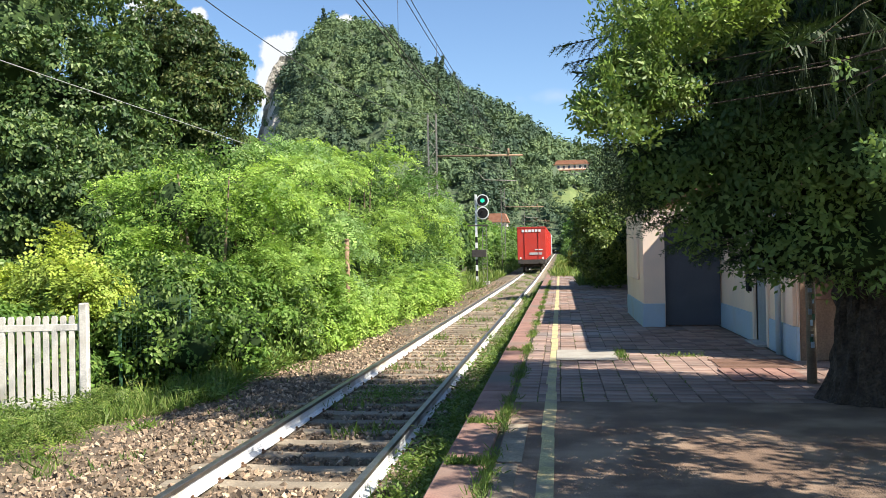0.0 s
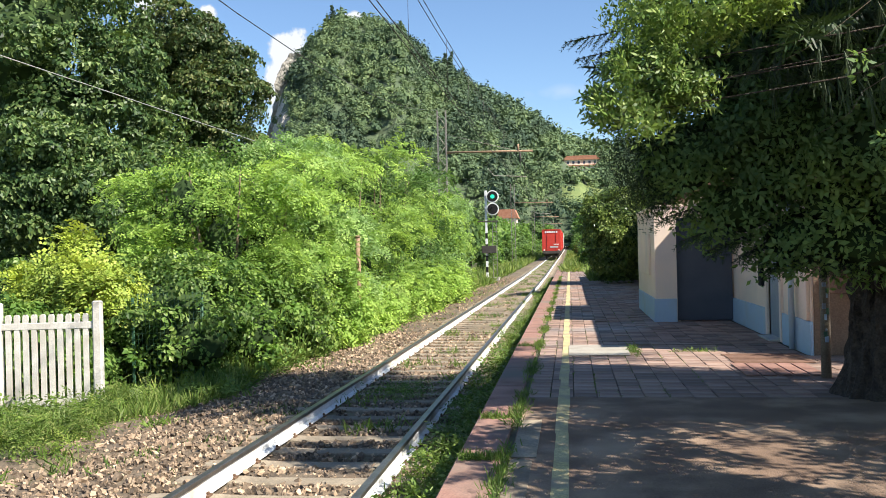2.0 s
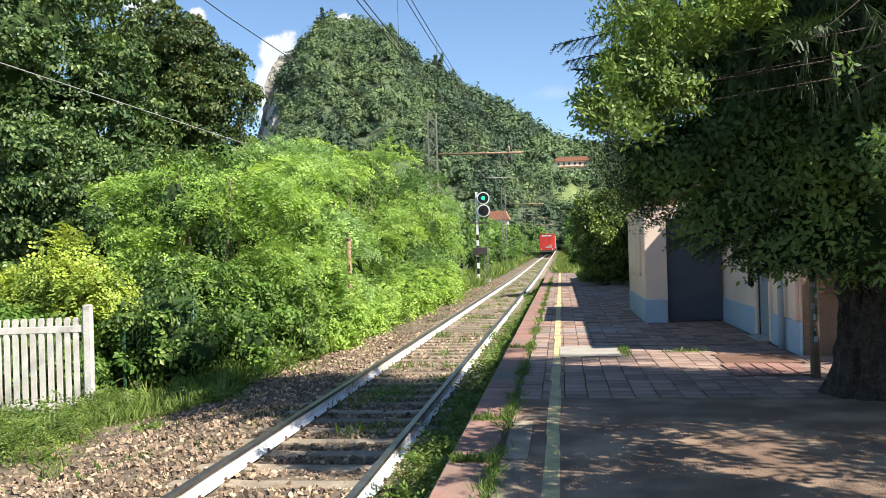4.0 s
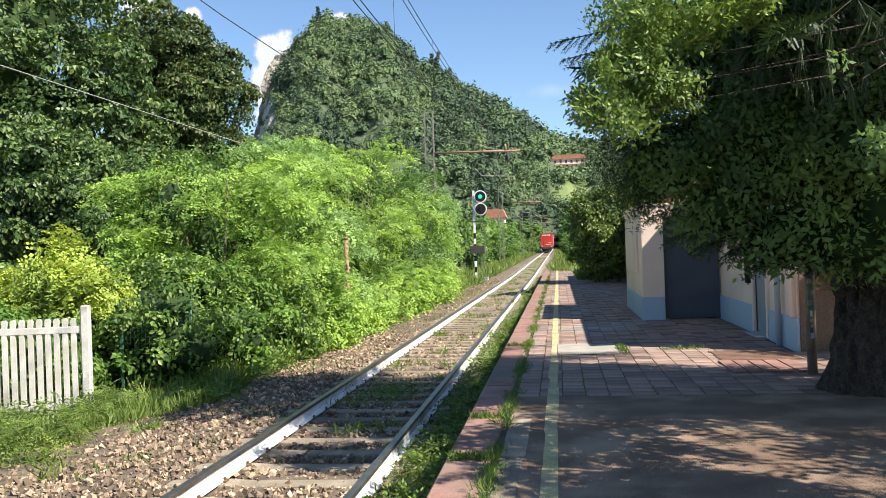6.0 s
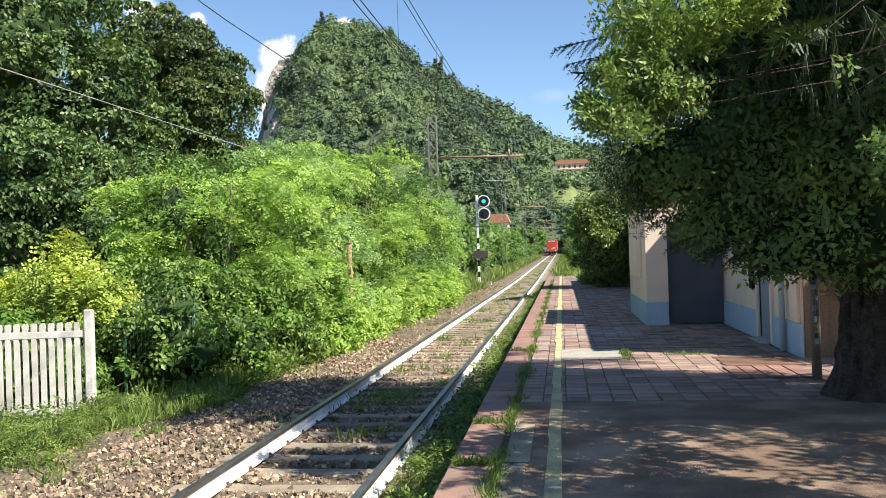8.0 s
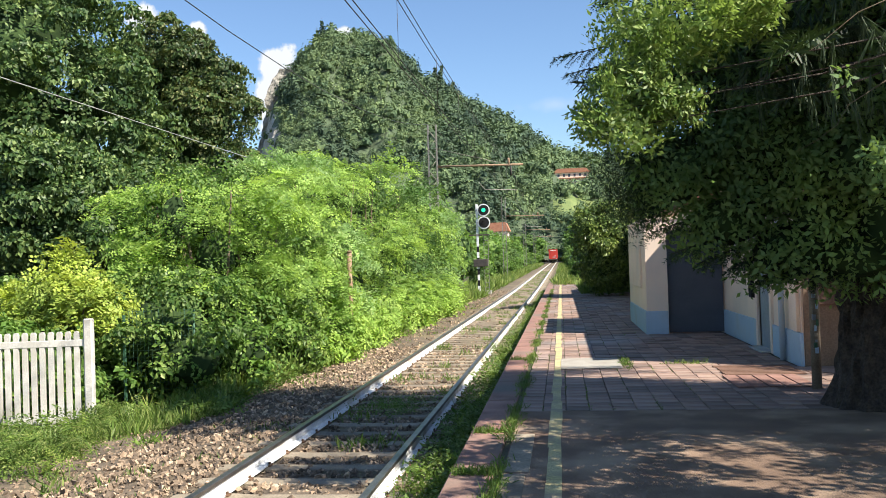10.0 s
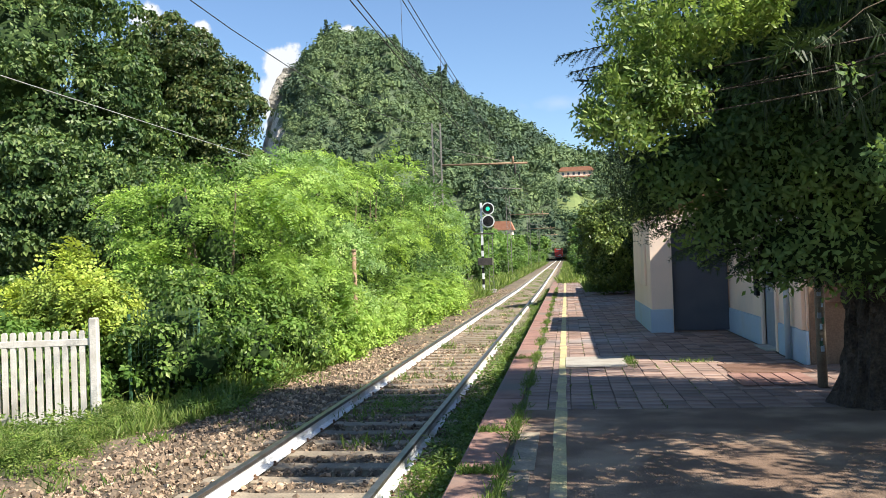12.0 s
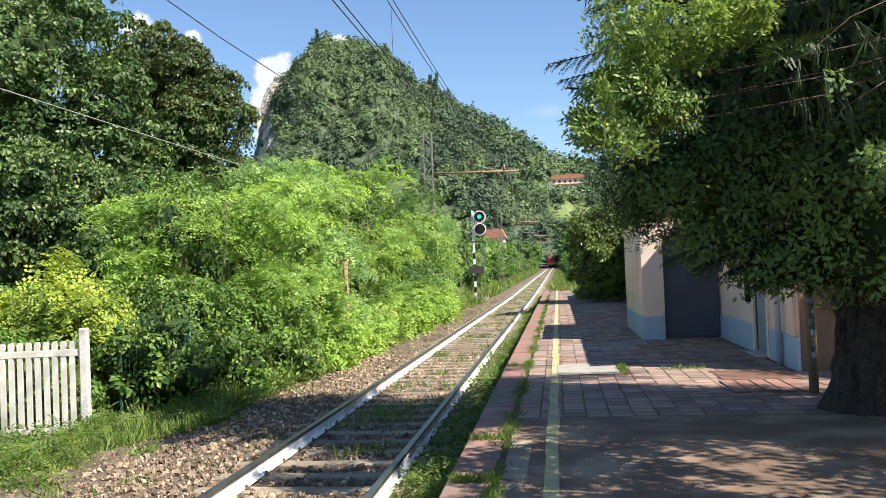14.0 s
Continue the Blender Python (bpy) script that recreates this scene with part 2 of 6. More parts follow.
def box(bm, x0, x1, y0, y1, z0, z1, bevel=0.0, mat=0):
    r = bmesh.ops.create_cube(bm, size=1)["verts"]
    for v in r:
        v.co = Vector((x0 + (v.co.x + 0.5) * (x1 - x0), y0 + (v.co.y + 0.5) * (y1 - y0), z0 + (v.co.z + 0.5) * (z1 - z0)))
    fs = {f for v in r for f in v.link_faces}
    for f in fs:
        f.material_index = mat
    if bevel:
        es = list({e for v in r for e in v.link_edges})
        bmesh.ops.bevel(bm, geom=es, offset=bevel, segments=1, affect="EDGES", clamp_overlap=True)
    return bm


def boxed(*a, **k):
    return box(bmesh.new(), *a, **k)


def tube(bm, points, radii, sides=8, mat=0):
    """A round bar through points, its radius given at each."""
    pts = [Vector(p) for p in points]
    rings = []
    for i, p in enumerate(pts):
        d = (pts[min(i + 1, len(pts) - 1)] - pts[max(i - 1, 0)]).normalized()
        q = d.to_track_quat("Z", "Y")
        r = radii[i] if isinstance(radii, (list, tuple)) else radii
        rings.append([bm.verts.new(p + q @ Vector((r * math.cos(2 * math.pi * k / sides), r * math.sin(2 * math.pi * k / sides), 0))) for k in range(sides)])
    for a, b in zip(rings, rings[1:]):
        for k in range(sides):
            f = bm.faces.new((a[k], a[(k + 1) % sides], b[(k + 1) % sides], b[k]))
            f.material_index = mat
            f.smooth = True
    bm.faces.new(rings[0][::-1]).material_index = mat
    bm.faces.new(rings[-1]).material_index = mat
    return bm


def profile(bm, outline, y0, y1, mat=0, z1=0.0):
    """An outline in x and z drawn out from y0 to y1, the far end z1 higher."""
    a = [bm.verts.new((x, y0, z)) for x, z in outline]
    b = [bm.verts.new((x, y1, z + z1)) for x, z in outline]
    n = len(a)
    for k in range(n):
        bm.faces.new((a[k], a[(k + 1) % n], b[(k + 1) % n], b[k])).material_index = mat
    bm.faces.new(a[::-1]).material_index = mat
    bm.faces.new(b).material_index = mat
    bmesh.ops.recalc_face_normals(bm, faces=bm.faces)
    return bm


def raw_mesh(name, verts, quads, mat, parent=None, label="", smooth=False):
    """A mesh from numpy arrays of places and of four-cornered faces."""
    me = bpy.data.meshes.new(name)
    v, q = np.asarray(verts, np.float32).reshape(-1, 3), np.asarray(quads, np.int32)
    k = q.shape[1]
    me.vertices.add(len(v))
    me.vertices.foreach_set("co", v.ravel())
    me.loops.add(q.size)
    me.loops.foreach_set("vertex_index", q.ravel())
    me.polygons.add(len(q))
    me.polygons.foreach_set("loop_start", np.arange(0, q.size, k, dtype=np.int32))
    me.update(calc_edges=True)
    me.validate()
    me.polygons.foreach_set("use_smooth", [smooth] * len(q))
    me.materials.append(mat)
    ob = new(name, me)
    if parent:
        ob.parent = parent
    return tagged(ob, label)


def turns(rng, normals, spread=0.6):
    """Turn matrices whose z is near the given normals, spun at random."""
    n = normals + rng.normal(0, spread, normals.shape)
    n /= np.linalg.norm(n, axis=1, keepdims=True) + 1e-9
    t = rng.normal(0, 1, normals.shape)
    t -= n * (t * n).sum(1, keepdims=True)
    t /= np.linalg.norm(t, axis=1, keepdims=True) + 1e-9
    return np.stack([np.cross(t, n), t, n], 2)


def cloud_of(name, shape, pos, rot, size, mat, parent=None, label=""):
    """Many small rigid copies of one leaf shape as one mesh."""
    tv, tf = np.array(shape[0], float), np.array(shape[1])
    n = len(pos)
    v = np.einsum("nij,kj->nki", rot, tv) * np.asarray(size).reshape(-1, 1, 1) + pos[:, None, :]
    q = (tf[None] + (np.arange(n) * len(tv))[:, None, None]).reshape(-1, tf.shape[1])
    return raw_mesh(name, v, q, mat, parent, label)


def leaf_shape(width=0.5, bend=0.12):
    return [(0, 0, 0), (width / 2, 0.45, bend), (0, 1, -bend), (-width / 2, 0.45, bend)], [(0, 1, 2, 3)]


def spray_shape(rng, n, width=0.45, spread=0.7, flat=0.25):
    """A twig's end with n leaves set round it."""
    v, q = [], []
    for k in range(n):
        a = 2 * math.pi * k / n + rng.uniform(-0.4, 0.4)
        c = np.array([math.cos(a), math.sin(a), 0]) * spread * rng.uniform(0.05, 0.5) + np.array([0, 0, rng.uniform(-flat, flat)])
        d = np.array([math.cos(a), math.sin(a), rng.uniform(-0.6, 0.25)])
        d /= np.linalg.norm(d)
        s = np.cross(d, [0, 0, 1.0])
        s /= np.linalg.norm(s)
        ln = rng.uniform(0.4, 0.6)
        b = len(v)
        v += [c, c + d * ln * 0.45 + s * ln * width / 2, c + d * ln, c + d * ln * 0.45 - s * ln * width / 2]
        q.append((b, b + 1, b + 2, b + 3))
    return [tuple(x) for x in v], q


def feather_shape(pairs=6, leaf=0.2, width=0.5, droop=0.25):
    """A feathered leaf: leaflets in pairs along a bent stalk."""
    v, q = [], []
    for k in range(pairs):
        y = 0.15 + 0.85 * k / (pairs - 1)
        z = -droop * y * y
        for s in (-1, 1):
            b = len(v)
            l = leaf * (1.0 - 0.35 * abs(y - 0.5))
            v += [(0, y, z), (s * l * 0.45, y - l * width * 0.35, z + 0.02), (s * l, y + 0.05, z - 0.04), (s * l * 0.5, y + l * width * 0.5, z + 0.02)]
            q.append((b, b + 1, b + 2, b + 3))
    return v, q


def plume_shape(rng, pairs=6, leaf=0.24, width=0.7, droop=0.2):
    """A flat feathered leaf whose leaflets are set unevenly along a bent stalk."""
    v, q = [], []
    for k in range(pairs):
        for s in (-1, 1):
            y = 0.12 + 0.88 * (k + rng.uniform(-0.3, 0.3)) / (pairs - 1)
            z = -droop * y * y + rng.uniform(-0.02, 0.02)
            l = leaf * (1.05 - 0.5 * abs(y - 0.45)) * rng.uniform(0.8, 1.2)
            a = rng.uniform(0.1, 0.6)
            d, w = (s * math.cos(a) * l, math.sin(a) * l), (-s * math.sin(a) * l * width / 2, math.cos(a) * l * width / 2)
            b, t = len(v), rng.uniform(-0.05, 0.05)
            v += [(0, y, z), (d[0] * 0.5 - w[0], y + d[1] * 0.5 - w[1], z + 0.006), (d[0], y + d[1], z + t), (d[0] * 0.5 + w[0], y + d[1] * 0.5 + w[1], z + 0.006)]
            q.append((b, b + 1, b + 2, b + 3))
    return v, q


def lobes_points(rng, lobes, n, inner=0.72, low=-1.0):
    """Places and outward ways in the outer shell of a crown made of lobes (x, y, z, rx, ry, rz)."""
    L = np.array(lobes, float)
    area = (L[:, 3] * L[:, 4] + L[:, 4] * L[:, 5] + L[:, 3] * L[:, 5])
    out_p, out_n, got = [], [], 0
    while got < n:
        k = rng.choice(len(L), n, p=area / area.sum())
        d = rng.normal(0, 1, (n, 3))
        d /= np.linalg.norm(d, axis=1, keepdims=True)
        u = inner + (1 - inner) * rng.random((n, 1)) ** 0.6
        wob = 1 + 0.16 * np.sin(d[:, :1] * 9 + k[:, None]) * np.sin(d[:, 1:2] * 8 + 2 * k[:, None]) * np.cos(d[:, 2:] * 7 + k[:, None])
        p = L[k, :3] + d * L[k, 3:] * u * wob
        keep = d[:, 2] > low
        for j in range(len(L)):
            r = np.linalg.norm((p - L[j, :3]) / L[j, 3:], axis=1)
            keep &= (r > inner - 0.12) | (k == j)
        nn = d / L[k, 3:]
        nn /= np.linalg.norm(nn, axis=1, keepdims=True)
        out_p.append(p[keep])
        out_n.append(nn[keep])
        got += keep.sum()
    return np.concatenate(out_p)[:n], np.concatenate(out_n)[:n]


def blob_core(bm, lobe, shrink, seed, sub=2):
    x, y, z, rx, ry, rz = lobe
    r = bmesh.ops.create_icosphere(bm, subdivisions=sub, radius=1)["verts"]
    for v in r:
        w = 1 + 0.25 * noise.noise(v.co * 2.3 + Vector((seed, 0, 0)))
        v.co = Vector((x + v.co.x * rx * shrink * w, y + v.co.y * ry * shrink * w, z + v.co.z * rz * shrink * w))


def crown(parent, lobes, n, shape, size, mat, seed, spread=0.7, up=0.35, inner=0.7, core=0.66, name="crown", jitter=0.3):
    rng = np.random.default_rng(seed)
    p, nn = lobes_points(rng, lobes, n, inner)
    nn = nn + np.array([0, 0, up])
    ob = cloud_of(name, shape, p, turns(rng, nn, spread), size * rng.uniform(1 - jitter, 1 + jitter, n), mat, parent)
    if core:
        bm = bmesh.new()
        for i, l in enumerate(lobes):
            blob_core(bm, l, core, seed + i)
        part("crown_core", bm, mat, parent)
    return ob


def pads(parent, hull, count, radius, per, shape, size, mat, seed, dome=0.4, lift=0.5, spread=0.3, inner=0.86, droop=0.15, low=-0.95, name="crown"):
    """Leaf pads over a crown's hull: each is a domed tuft whose leaves point outward and droop, with gaps between tufts."""
    rng = np.random.default_rng(seed)
    c, nn = lobes_points(rng, hull, count, inner, low)
    nn = nn + np.array([0, 0, lift])
    nn /= np.linalg.norm(nn, axis=1, keepdims=True)
    rot = turns(rng, nn, 0.22)
    R = radius * rng.uniform(0.55, 1.35, (count, 1, 1))
    u, a = np.sqrt(rng.random((count, per))), rng.uniform(0, 2 * math.pi, (count, per))
    ca, sa = np.cos(a), np.sin(a)
    local = np.stack([u * ca, u * sa, -dome * u * u + rng.normal(0, 0.10, u.shape)], 2)
    way = np.stack([ca, sa, -1.6 * dome * u - droop], 2) + rng.normal(0, spread, (count, per, 3))
    top = np.stack([dome * u * ca, dome * u * sa, np.ones_like(u)], 2) + rng.normal(0, spread, (count, per, 3))
    pos = (c[:, None, :] + R * np.einsum("nij,nkj->nki", rot, local)).reshape(-1, 3)
    way = np.einsum("nij,nkj->nki", rot, way).reshape(-1, 3)
    top = np.einsum("nij,nkj->nki", rot, top).reshape(-1, 3)
    way /= np.linalg.norm(way, axis=1, keepdims=True)
    top -= way * (top * way).sum(1, keepdims=True)
    top /= np.linalg.norm(top, axis=1, keepdims=True)
    return cloud_of(name, shape, pos, np.stack([np.cross(way, top), way, top], 2), size * rng.uniform(0.65, 1.3, len(pos)), mat, parent)


def bough_lobes(rng, hull, count, radius, flat=0.55, reach=0.94):
    """Flattened boughs standing out over a crown's hull."""
    c, nn = lobes_points(rng, hull, count, 0.97)
    out = []
    for p, n in zip(c, nn):
        r = radius * rng.uniform(0.6, 1.35)
        q = p - n * r * (1.0 - reach) * 4
        out.append((q[0], q[1], q[2] + rng.uniform(-0.2, 0.2), r, r, r * flat))
    return out


def cores(parent, hull, shrink, mat, seed, name="crown_core"):
    """The dense inside of a crown as solid blobs, gap shade in their colour."""
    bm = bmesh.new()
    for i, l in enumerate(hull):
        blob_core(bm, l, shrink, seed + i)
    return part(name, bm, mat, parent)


def trunk_with_limbs(parent, x, y, z0, height, radius, tips, mat=None, seed=0, sides=10):
    """A tapered trunk and a limb to each tip."""
    mat = mat or M_BARK
    rng = random.Random(seed)
    bm = bmesh.new()
    pts, rad = [], []
    for k in range(7):
        f = k / 6
        pts.append((x + rng.uniform(-1, 1) * 0.06 * f * height / 4, y + rng.uniform(-1, 1) * 0.06 * f * height / 4, z0 + f * height))
        rad.append(radius * (1.35 if k == 0 else 1.0) * (1 - 0.75 * f))
    tube(bm, pts, rad, sides)
    part("trunk", bm, mat, parent, smooth=False)
    for i, t in enumerate(tips):
        k = 2 + i % 4
        a = Vector(pts[k])
        b = Vector(t)
        mid = a.lerp(b, 0.5) + Vector((rng.uniform(-0.2, 0.2), rng.uniform(-0.2, 0.2), 0.15))
        r = rad[k] * 0.45
        bm = tube(bmesh.new(), [a, mid, b], [r, r * 0.6, r * 0.15], 6)
        part("branch", bm, mat, parent)


def track_rise(y):
    """The line climbs gently past the station."""
    return max(0.0, y - 60) * 0.005


# ---- structure: ground, track, platform ----
RAIL_Z = -0.30
TRACK_X = -2.395

def build_ground():
    ys = [-40, -10, 0, 20, 40, 60, 90, 130, 200, 320, 480, 700, 1200, 2500]
    xs = [-2500, -800, -300, -100, -40, -20, -10, -6, -4, 0, 4, 10, 20, 40, 100, 300, 800, 2500]
    bm = bmesh.new()
    grid = [[bm.verts.new((x, y, -0.62 + track_rise(min(y, 480)) + 0.05 * noise.noise(Vector((x * 0.2, y * 0.2, 0))))) for x in xs] for y in ys]
    for a, b in zip(grid, grid[1:]):
        for k in range(len(xs) - 1):
            bm.faces.new((a[k], a[k + 1], b[k + 1], b[k]))
    return tagged(part("ground", bm, M_SOIL), "green and brown trackside soil with grass", "ground", kind="structure")


def build_track():
    bed = bmesh.new()
    top = RAIL_Z - 0.20
    rows = []
    ys = [-40 + 6 * k for k in range(7)] + [2 + 0.5 * k for k in range(60)] + [32 + 4 * k for k in range(60)] + [280 + 20 * k for k in range(9)]
    for y in ys:
        r = []
        for x, z in ((-6.6, -0.70), (-6.2, -0.60), (-5.6, -0.61), (-4.9, -0.56), (-4.3, top + 0.02), (-3.5, top), (-2.4, top + 0.01), (-1.3, top), (-0.86, top + 0.03), (-0.83, -0.7)):
            n = noise.noise(Vector((x * 2, y * 1.3, 3))) * 0.03
            r.append(bed.verts.new((x, y, z + n + track_rise(y))))
        rows.append(r)
    for a, b in zip(rows, rows[1:]):
        for k in range(len(a) - 1):
            bed.faces.new((a[k], a[k + 1], b[k + 1], b[k]))
    tagged(part("ballast_bed", bed, M_BED), "brown gravel ballast bed under the railway track", "ballast", kind="structure")

    track = tagged(empty("railway_track"), "single railway track, white-painted rails on concrete sleepers", "railway track", kind="structure")
    head = [(-0.034, 0), (-0.030, 0.004), (0.030, 0.004), (0.034, 0), (0.035, -0.035), (-0.035, -0.035)]
    web = [(-0.012, -0.030), (0.012, -0.030), (0.014, -0.125), (0.070, -0.148), (0.070, -0.160), (-0.070, -0.160), (-0.070, -0.148), (-0.014, -0.125)]
    for x in (TRACK_X - 0.7525, TRACK_X + 0.7525):
        for out, nm, mt, lb in ((head, "rail_head", M_RAILTOP, "shiny worn steel rail head"), (web, "rail_web", M_RAILWHITE, "white-painted rail web")):
            bm = bmesh.new()
            o = [(x + a, RAIL_Z + b) for a, b in out]
            profile(bm, o, -40, 60)
            profile(bm, o, 60, 460, z1=track_rise(460))
            part(nm, bm, mt, track, lb)
    sm = bmesh.new()
    outline = [(-1.25, 0.0), (-0.9, 0.022), (-0.45, 0.0), (0.45, 0.0), (0.9, 0.022), (1.25, 0.0), (1.27, -0.15), (-1.27, -0.15)]
    profile(sm, [(a, b) for a, b in outline], -0.12, 0.12)
    bmesh.ops.bevel(sm, geom=[e for e in sm.edges], offset=0.012, segments=1, affect="EDGES")
    me = bpy.data.meshes.new("sleeper")
    sm.to_mesh(me)
    sm.free()
    me.materials.append(M_SLEEPER)
    rng = random.Random(4)
    y = -18.0
    while y < 150:
        ob = new("sleeper", me)
        ob.parent = track
        ob.matrix_basis = pose(TRACK_X + rng.uniform(-0.02, 0.02), y, RAIL_Z - 0.178 + track_rise(y), 0, 0, rng.uniform(-0.7, 0.7))
        y += 0.6
    cl = bmesh.new()
    box(cl, -0.095, 0.095, -0.045, 0.045, -0.014, 0.006, 0.003)
    box(cl, 0.060, 0.082, -0.015, 0.015, 0.0, 0.030, 0.003)
    box(cl, -0.082, -0.060, -0.015, 0.015, 0.0, 0.030, 0.003)
    cm = bpy.data.meshes.new("rail_fastening")
    cl.to_mesh(cm)
    cl.free()
    cm.materials.append(M_RAILRUST)
    y = 3.0
    while y < 40:
        for x in (TRACK_X - 0.7525, TRACK_X + 0.7525):
            ob = new("rail_fastening", cm)
            ob.parent = track
            ob.matrix_basis = pose(x, y, RAIL_Z - 0.153)
        y += 0.6


def build_ballast_stones():
    rng = np.random.default_rng(11)
    n1, n2 = 31000, 6000
    y = np.concatenate([4 + 18 * rng.random(n1) ** 1.5, 20 + 45 * rng.random(n2)])
    x = np.concatenate([rng.uniform(-6.3, -0.86, n1), rng.uniform(-5.0, -0.9, n2)])
    keep = ~((x < -5.0) & (rng.random(len(x)) < 0.3)) & ~((x < -5.4) & (y > 13))
    x, y = x[keep], y[keep]
    z = np.interp(x, [-6.3, -5.6, -4.9, -4.3, -1.3, -0.86], [-0.62, -0.62, -0.55, RAIL_Z - 0.18, RAIL_Z - 0.20, RAIL_Z - 0.17])
    sl = np.abs(((y - 3.0 + 0.3) % 0.6) - 0.3) < 0.13
    on = sl & (np.abs(x - TRACK_X) < 1.2)
    keep = ~(on & (rng.random(len(x)) < 0.93))
    near_rail = (np.abs(np.abs(x - TRACK_X) - 0.7525) < 0.075)
    keep &= ~near_rail
    x, y, z = x[keep], y[keep], z[keep]
    t = np.array([(-1, -1, -1), (1, -1, -1), (1, 1, -1), (-1, 1, -1), (-.7, -.8, 1), (.8, -.6, 1), (.6, .8, 1), (-.8, .6, 1)]) * 0.5
    f = np.array([(0, 3, 2, 1), (4, 5, 6, 7), (0, 1, 5, 4), (1, 2, 6, 5), (2, 3, 7, 6), (3, 0, 4, 7)])
    n = len(x)
    tv = t[None] * rng.uniform(0.55, 1.35, (n, 8, 1)) * rng.uniform(0.6, 1.3, (n, 1, 3))
    rot = turns(rng, rng.normal(0, 1, (n, 3)), 0.1)
    size = 0.021 + 0.04 * rng.random(n) ** 2.2 * np.where(y > 20, 1.2, 1)
    v = np.einsum("nij,nkj->nki", rot, tv) * size[:, None, None] + np.stack([x, y, z + rng.uniform(-0.012, 0.022, n)], 1)[:, None, :]
    q = (f[None] + (np.arange(n) * 8)[:, None, None]).reshape(-1, 4)
    tagged(raw_mesh("ballast_stones", v, q, M_STONE), "loose brown, grey and white ballast stones", "ballast", kind="stuff")


PLAT_END = 62.0
def build_platform():
    plat = tagged(empty("platform"), "station platform with kerb stones, reddish tiles and dark asphalt", "platform", kind="structure")
    part("platform_base", boxed(-0.80, 9.0, -8, PLAT_END, -0.75, -0.03), M_JOINT, plat)
    # asphalt on the near stretch
    bm = bmesh.new()
    box(bm, -0.44, 9.0, -8, 9.48, -0.03, 0.0)
    part("asphalt", bm, M_ASPHALT, plat, "dark reddish-brown worn asphalt")
    # kerb stones
    y, k = -7.55, 0
    rng = random.Random(8)
    while y < PLAT_END:
        ln = 1.62
        part("kerb_stone", boxed(-0.85, -0.50, y + 0.012, y + ln - 0.012, -0.25, rng.uniform(-0.004, 0.006), 0.012), M_KERB, plat)
        y += ln
    for y0, ln in ((4.2, 1.15), (5.4, 1.3), (6.75, 1.5)):
        part("concrete_strip", boxed(-0.43, -0.25 + rng.uniform(-0.03, 0.02), y0, y0 + ln - 0.03, 0.002, 0.008, 0.003), M_SLEEPER, plat, "broken pale concrete strip")
    # yellow safety line
    y = -6.0
    while y < PLAT_END - 2:
        part("yellow_line", boxed(-0.100 + rng.uniform(-0.012, 0.01), 0.012 + rng.uniform(-0.01, 0.012), y, y + 0.62, 0.001, 0.007), M_YELLOW, plat, "worn yellow safety line")
        y += 0.62
    part("concrete_slab", boxed(0.0, 0.90, 13.05, 14.36, 0.006, 0.016, 0.004), M_SLAB, plat, "pale concrete cover slab")
    for k in range(5):
        part("cover_plank", boxed(2.12 + 0.19 * k, 2.29 + 0.19 * k, 10.98 + rng.uniform(0, 0.03), 12.05, 0.004, 0.015 + rng.uniform(0, 0.004), 0.003), M_KERB, plat, "worn reddish cover plank")
    for k in range(7):
        part("grating_bar", boxed(2.16 + rng.uniform(0, 0.03), 3.22, 12.12 + 0.145 * k, 12.215 + 0.145 * k, 0.005, 0.017, 0.003), M_WOOD, plat, "brown slatted pit cover")
    part("drain_gap", boxed(-0.50, 3.3, 14.40, 14.43, 0.0045, 0.0065), M_JOINT, plat, "dark transverse drain joint")
    return plat


def build_tiles(plat):
    """Paving tiles, the nearest as pieces of their own."""
    w = 0.25
    sx, sy = w - 0.008, w - 0.008
    bm = boxed(-sx / 2, sx / 2, -sy / 2, sy / 2, -0.03, 0.0, 0.005)
    me = bpy.data.meshes.new("paving_tile")
    bm.to_mesh(me)
    bm.free()
    me.materials.append(M_PAVE)
    rng = random.Random(5)
    far_v, far_q, count = [], [], 0
    tv = [(-sx / 2, -sy / 2, 0), (sx / 2, -sy / 2, 0), (sx / 2, sy / 2, 0), (-sx / 2, sy / 2, 0), (-sx / 2, -sy / 2, -.03), (sx / 2, -sy / 2, -.03), (sx / 2, sy / 2, -.03), (-sx / 2, sy / 2, -.03)]
    tq = [(0, 1, 2, 3), (0, 4, 5, 1), (1, 5, 6, 2), (2, 6, 7, 3), (3, 7, 4, 0)]
    j = 0
    while 9.52 + w * (j + 1) < PLAT_END:
        y = 9.52 + w * (j + 0.5)
        i = 0
        while -0.44 + w * (i + 1) < (9.0 if y < 13 else 3.45):
            x = -0.44 + w * (i + 0.5)
            if not (x > 3.3 and y > 12.9):
                z = rng.uniform(-0.006, 0.005)
                if x < 3.3 and count < 300:
                    ob = new("paving_tile", me)
                    ob.parent = plat
                    ob.matrix_basis = pose(x, y, z, rng.uniform(-1.0, 1.0), rng.uniform(-1.0, 1.0), rng.uniform(-1.2, 1.2))
                    count += 1
                else:
                    b = len(far_v)
                    far_v += [(x + a, y + c, z + d) for a, c, d in tv]
                    far_q += [tuple(b + m for m in q) for q in tq]
            i += 1
        j += 1
    tagged(raw_mesh("far_paving_tiles", far_v, far_q, M_PAVE, plat), kind="stuff")


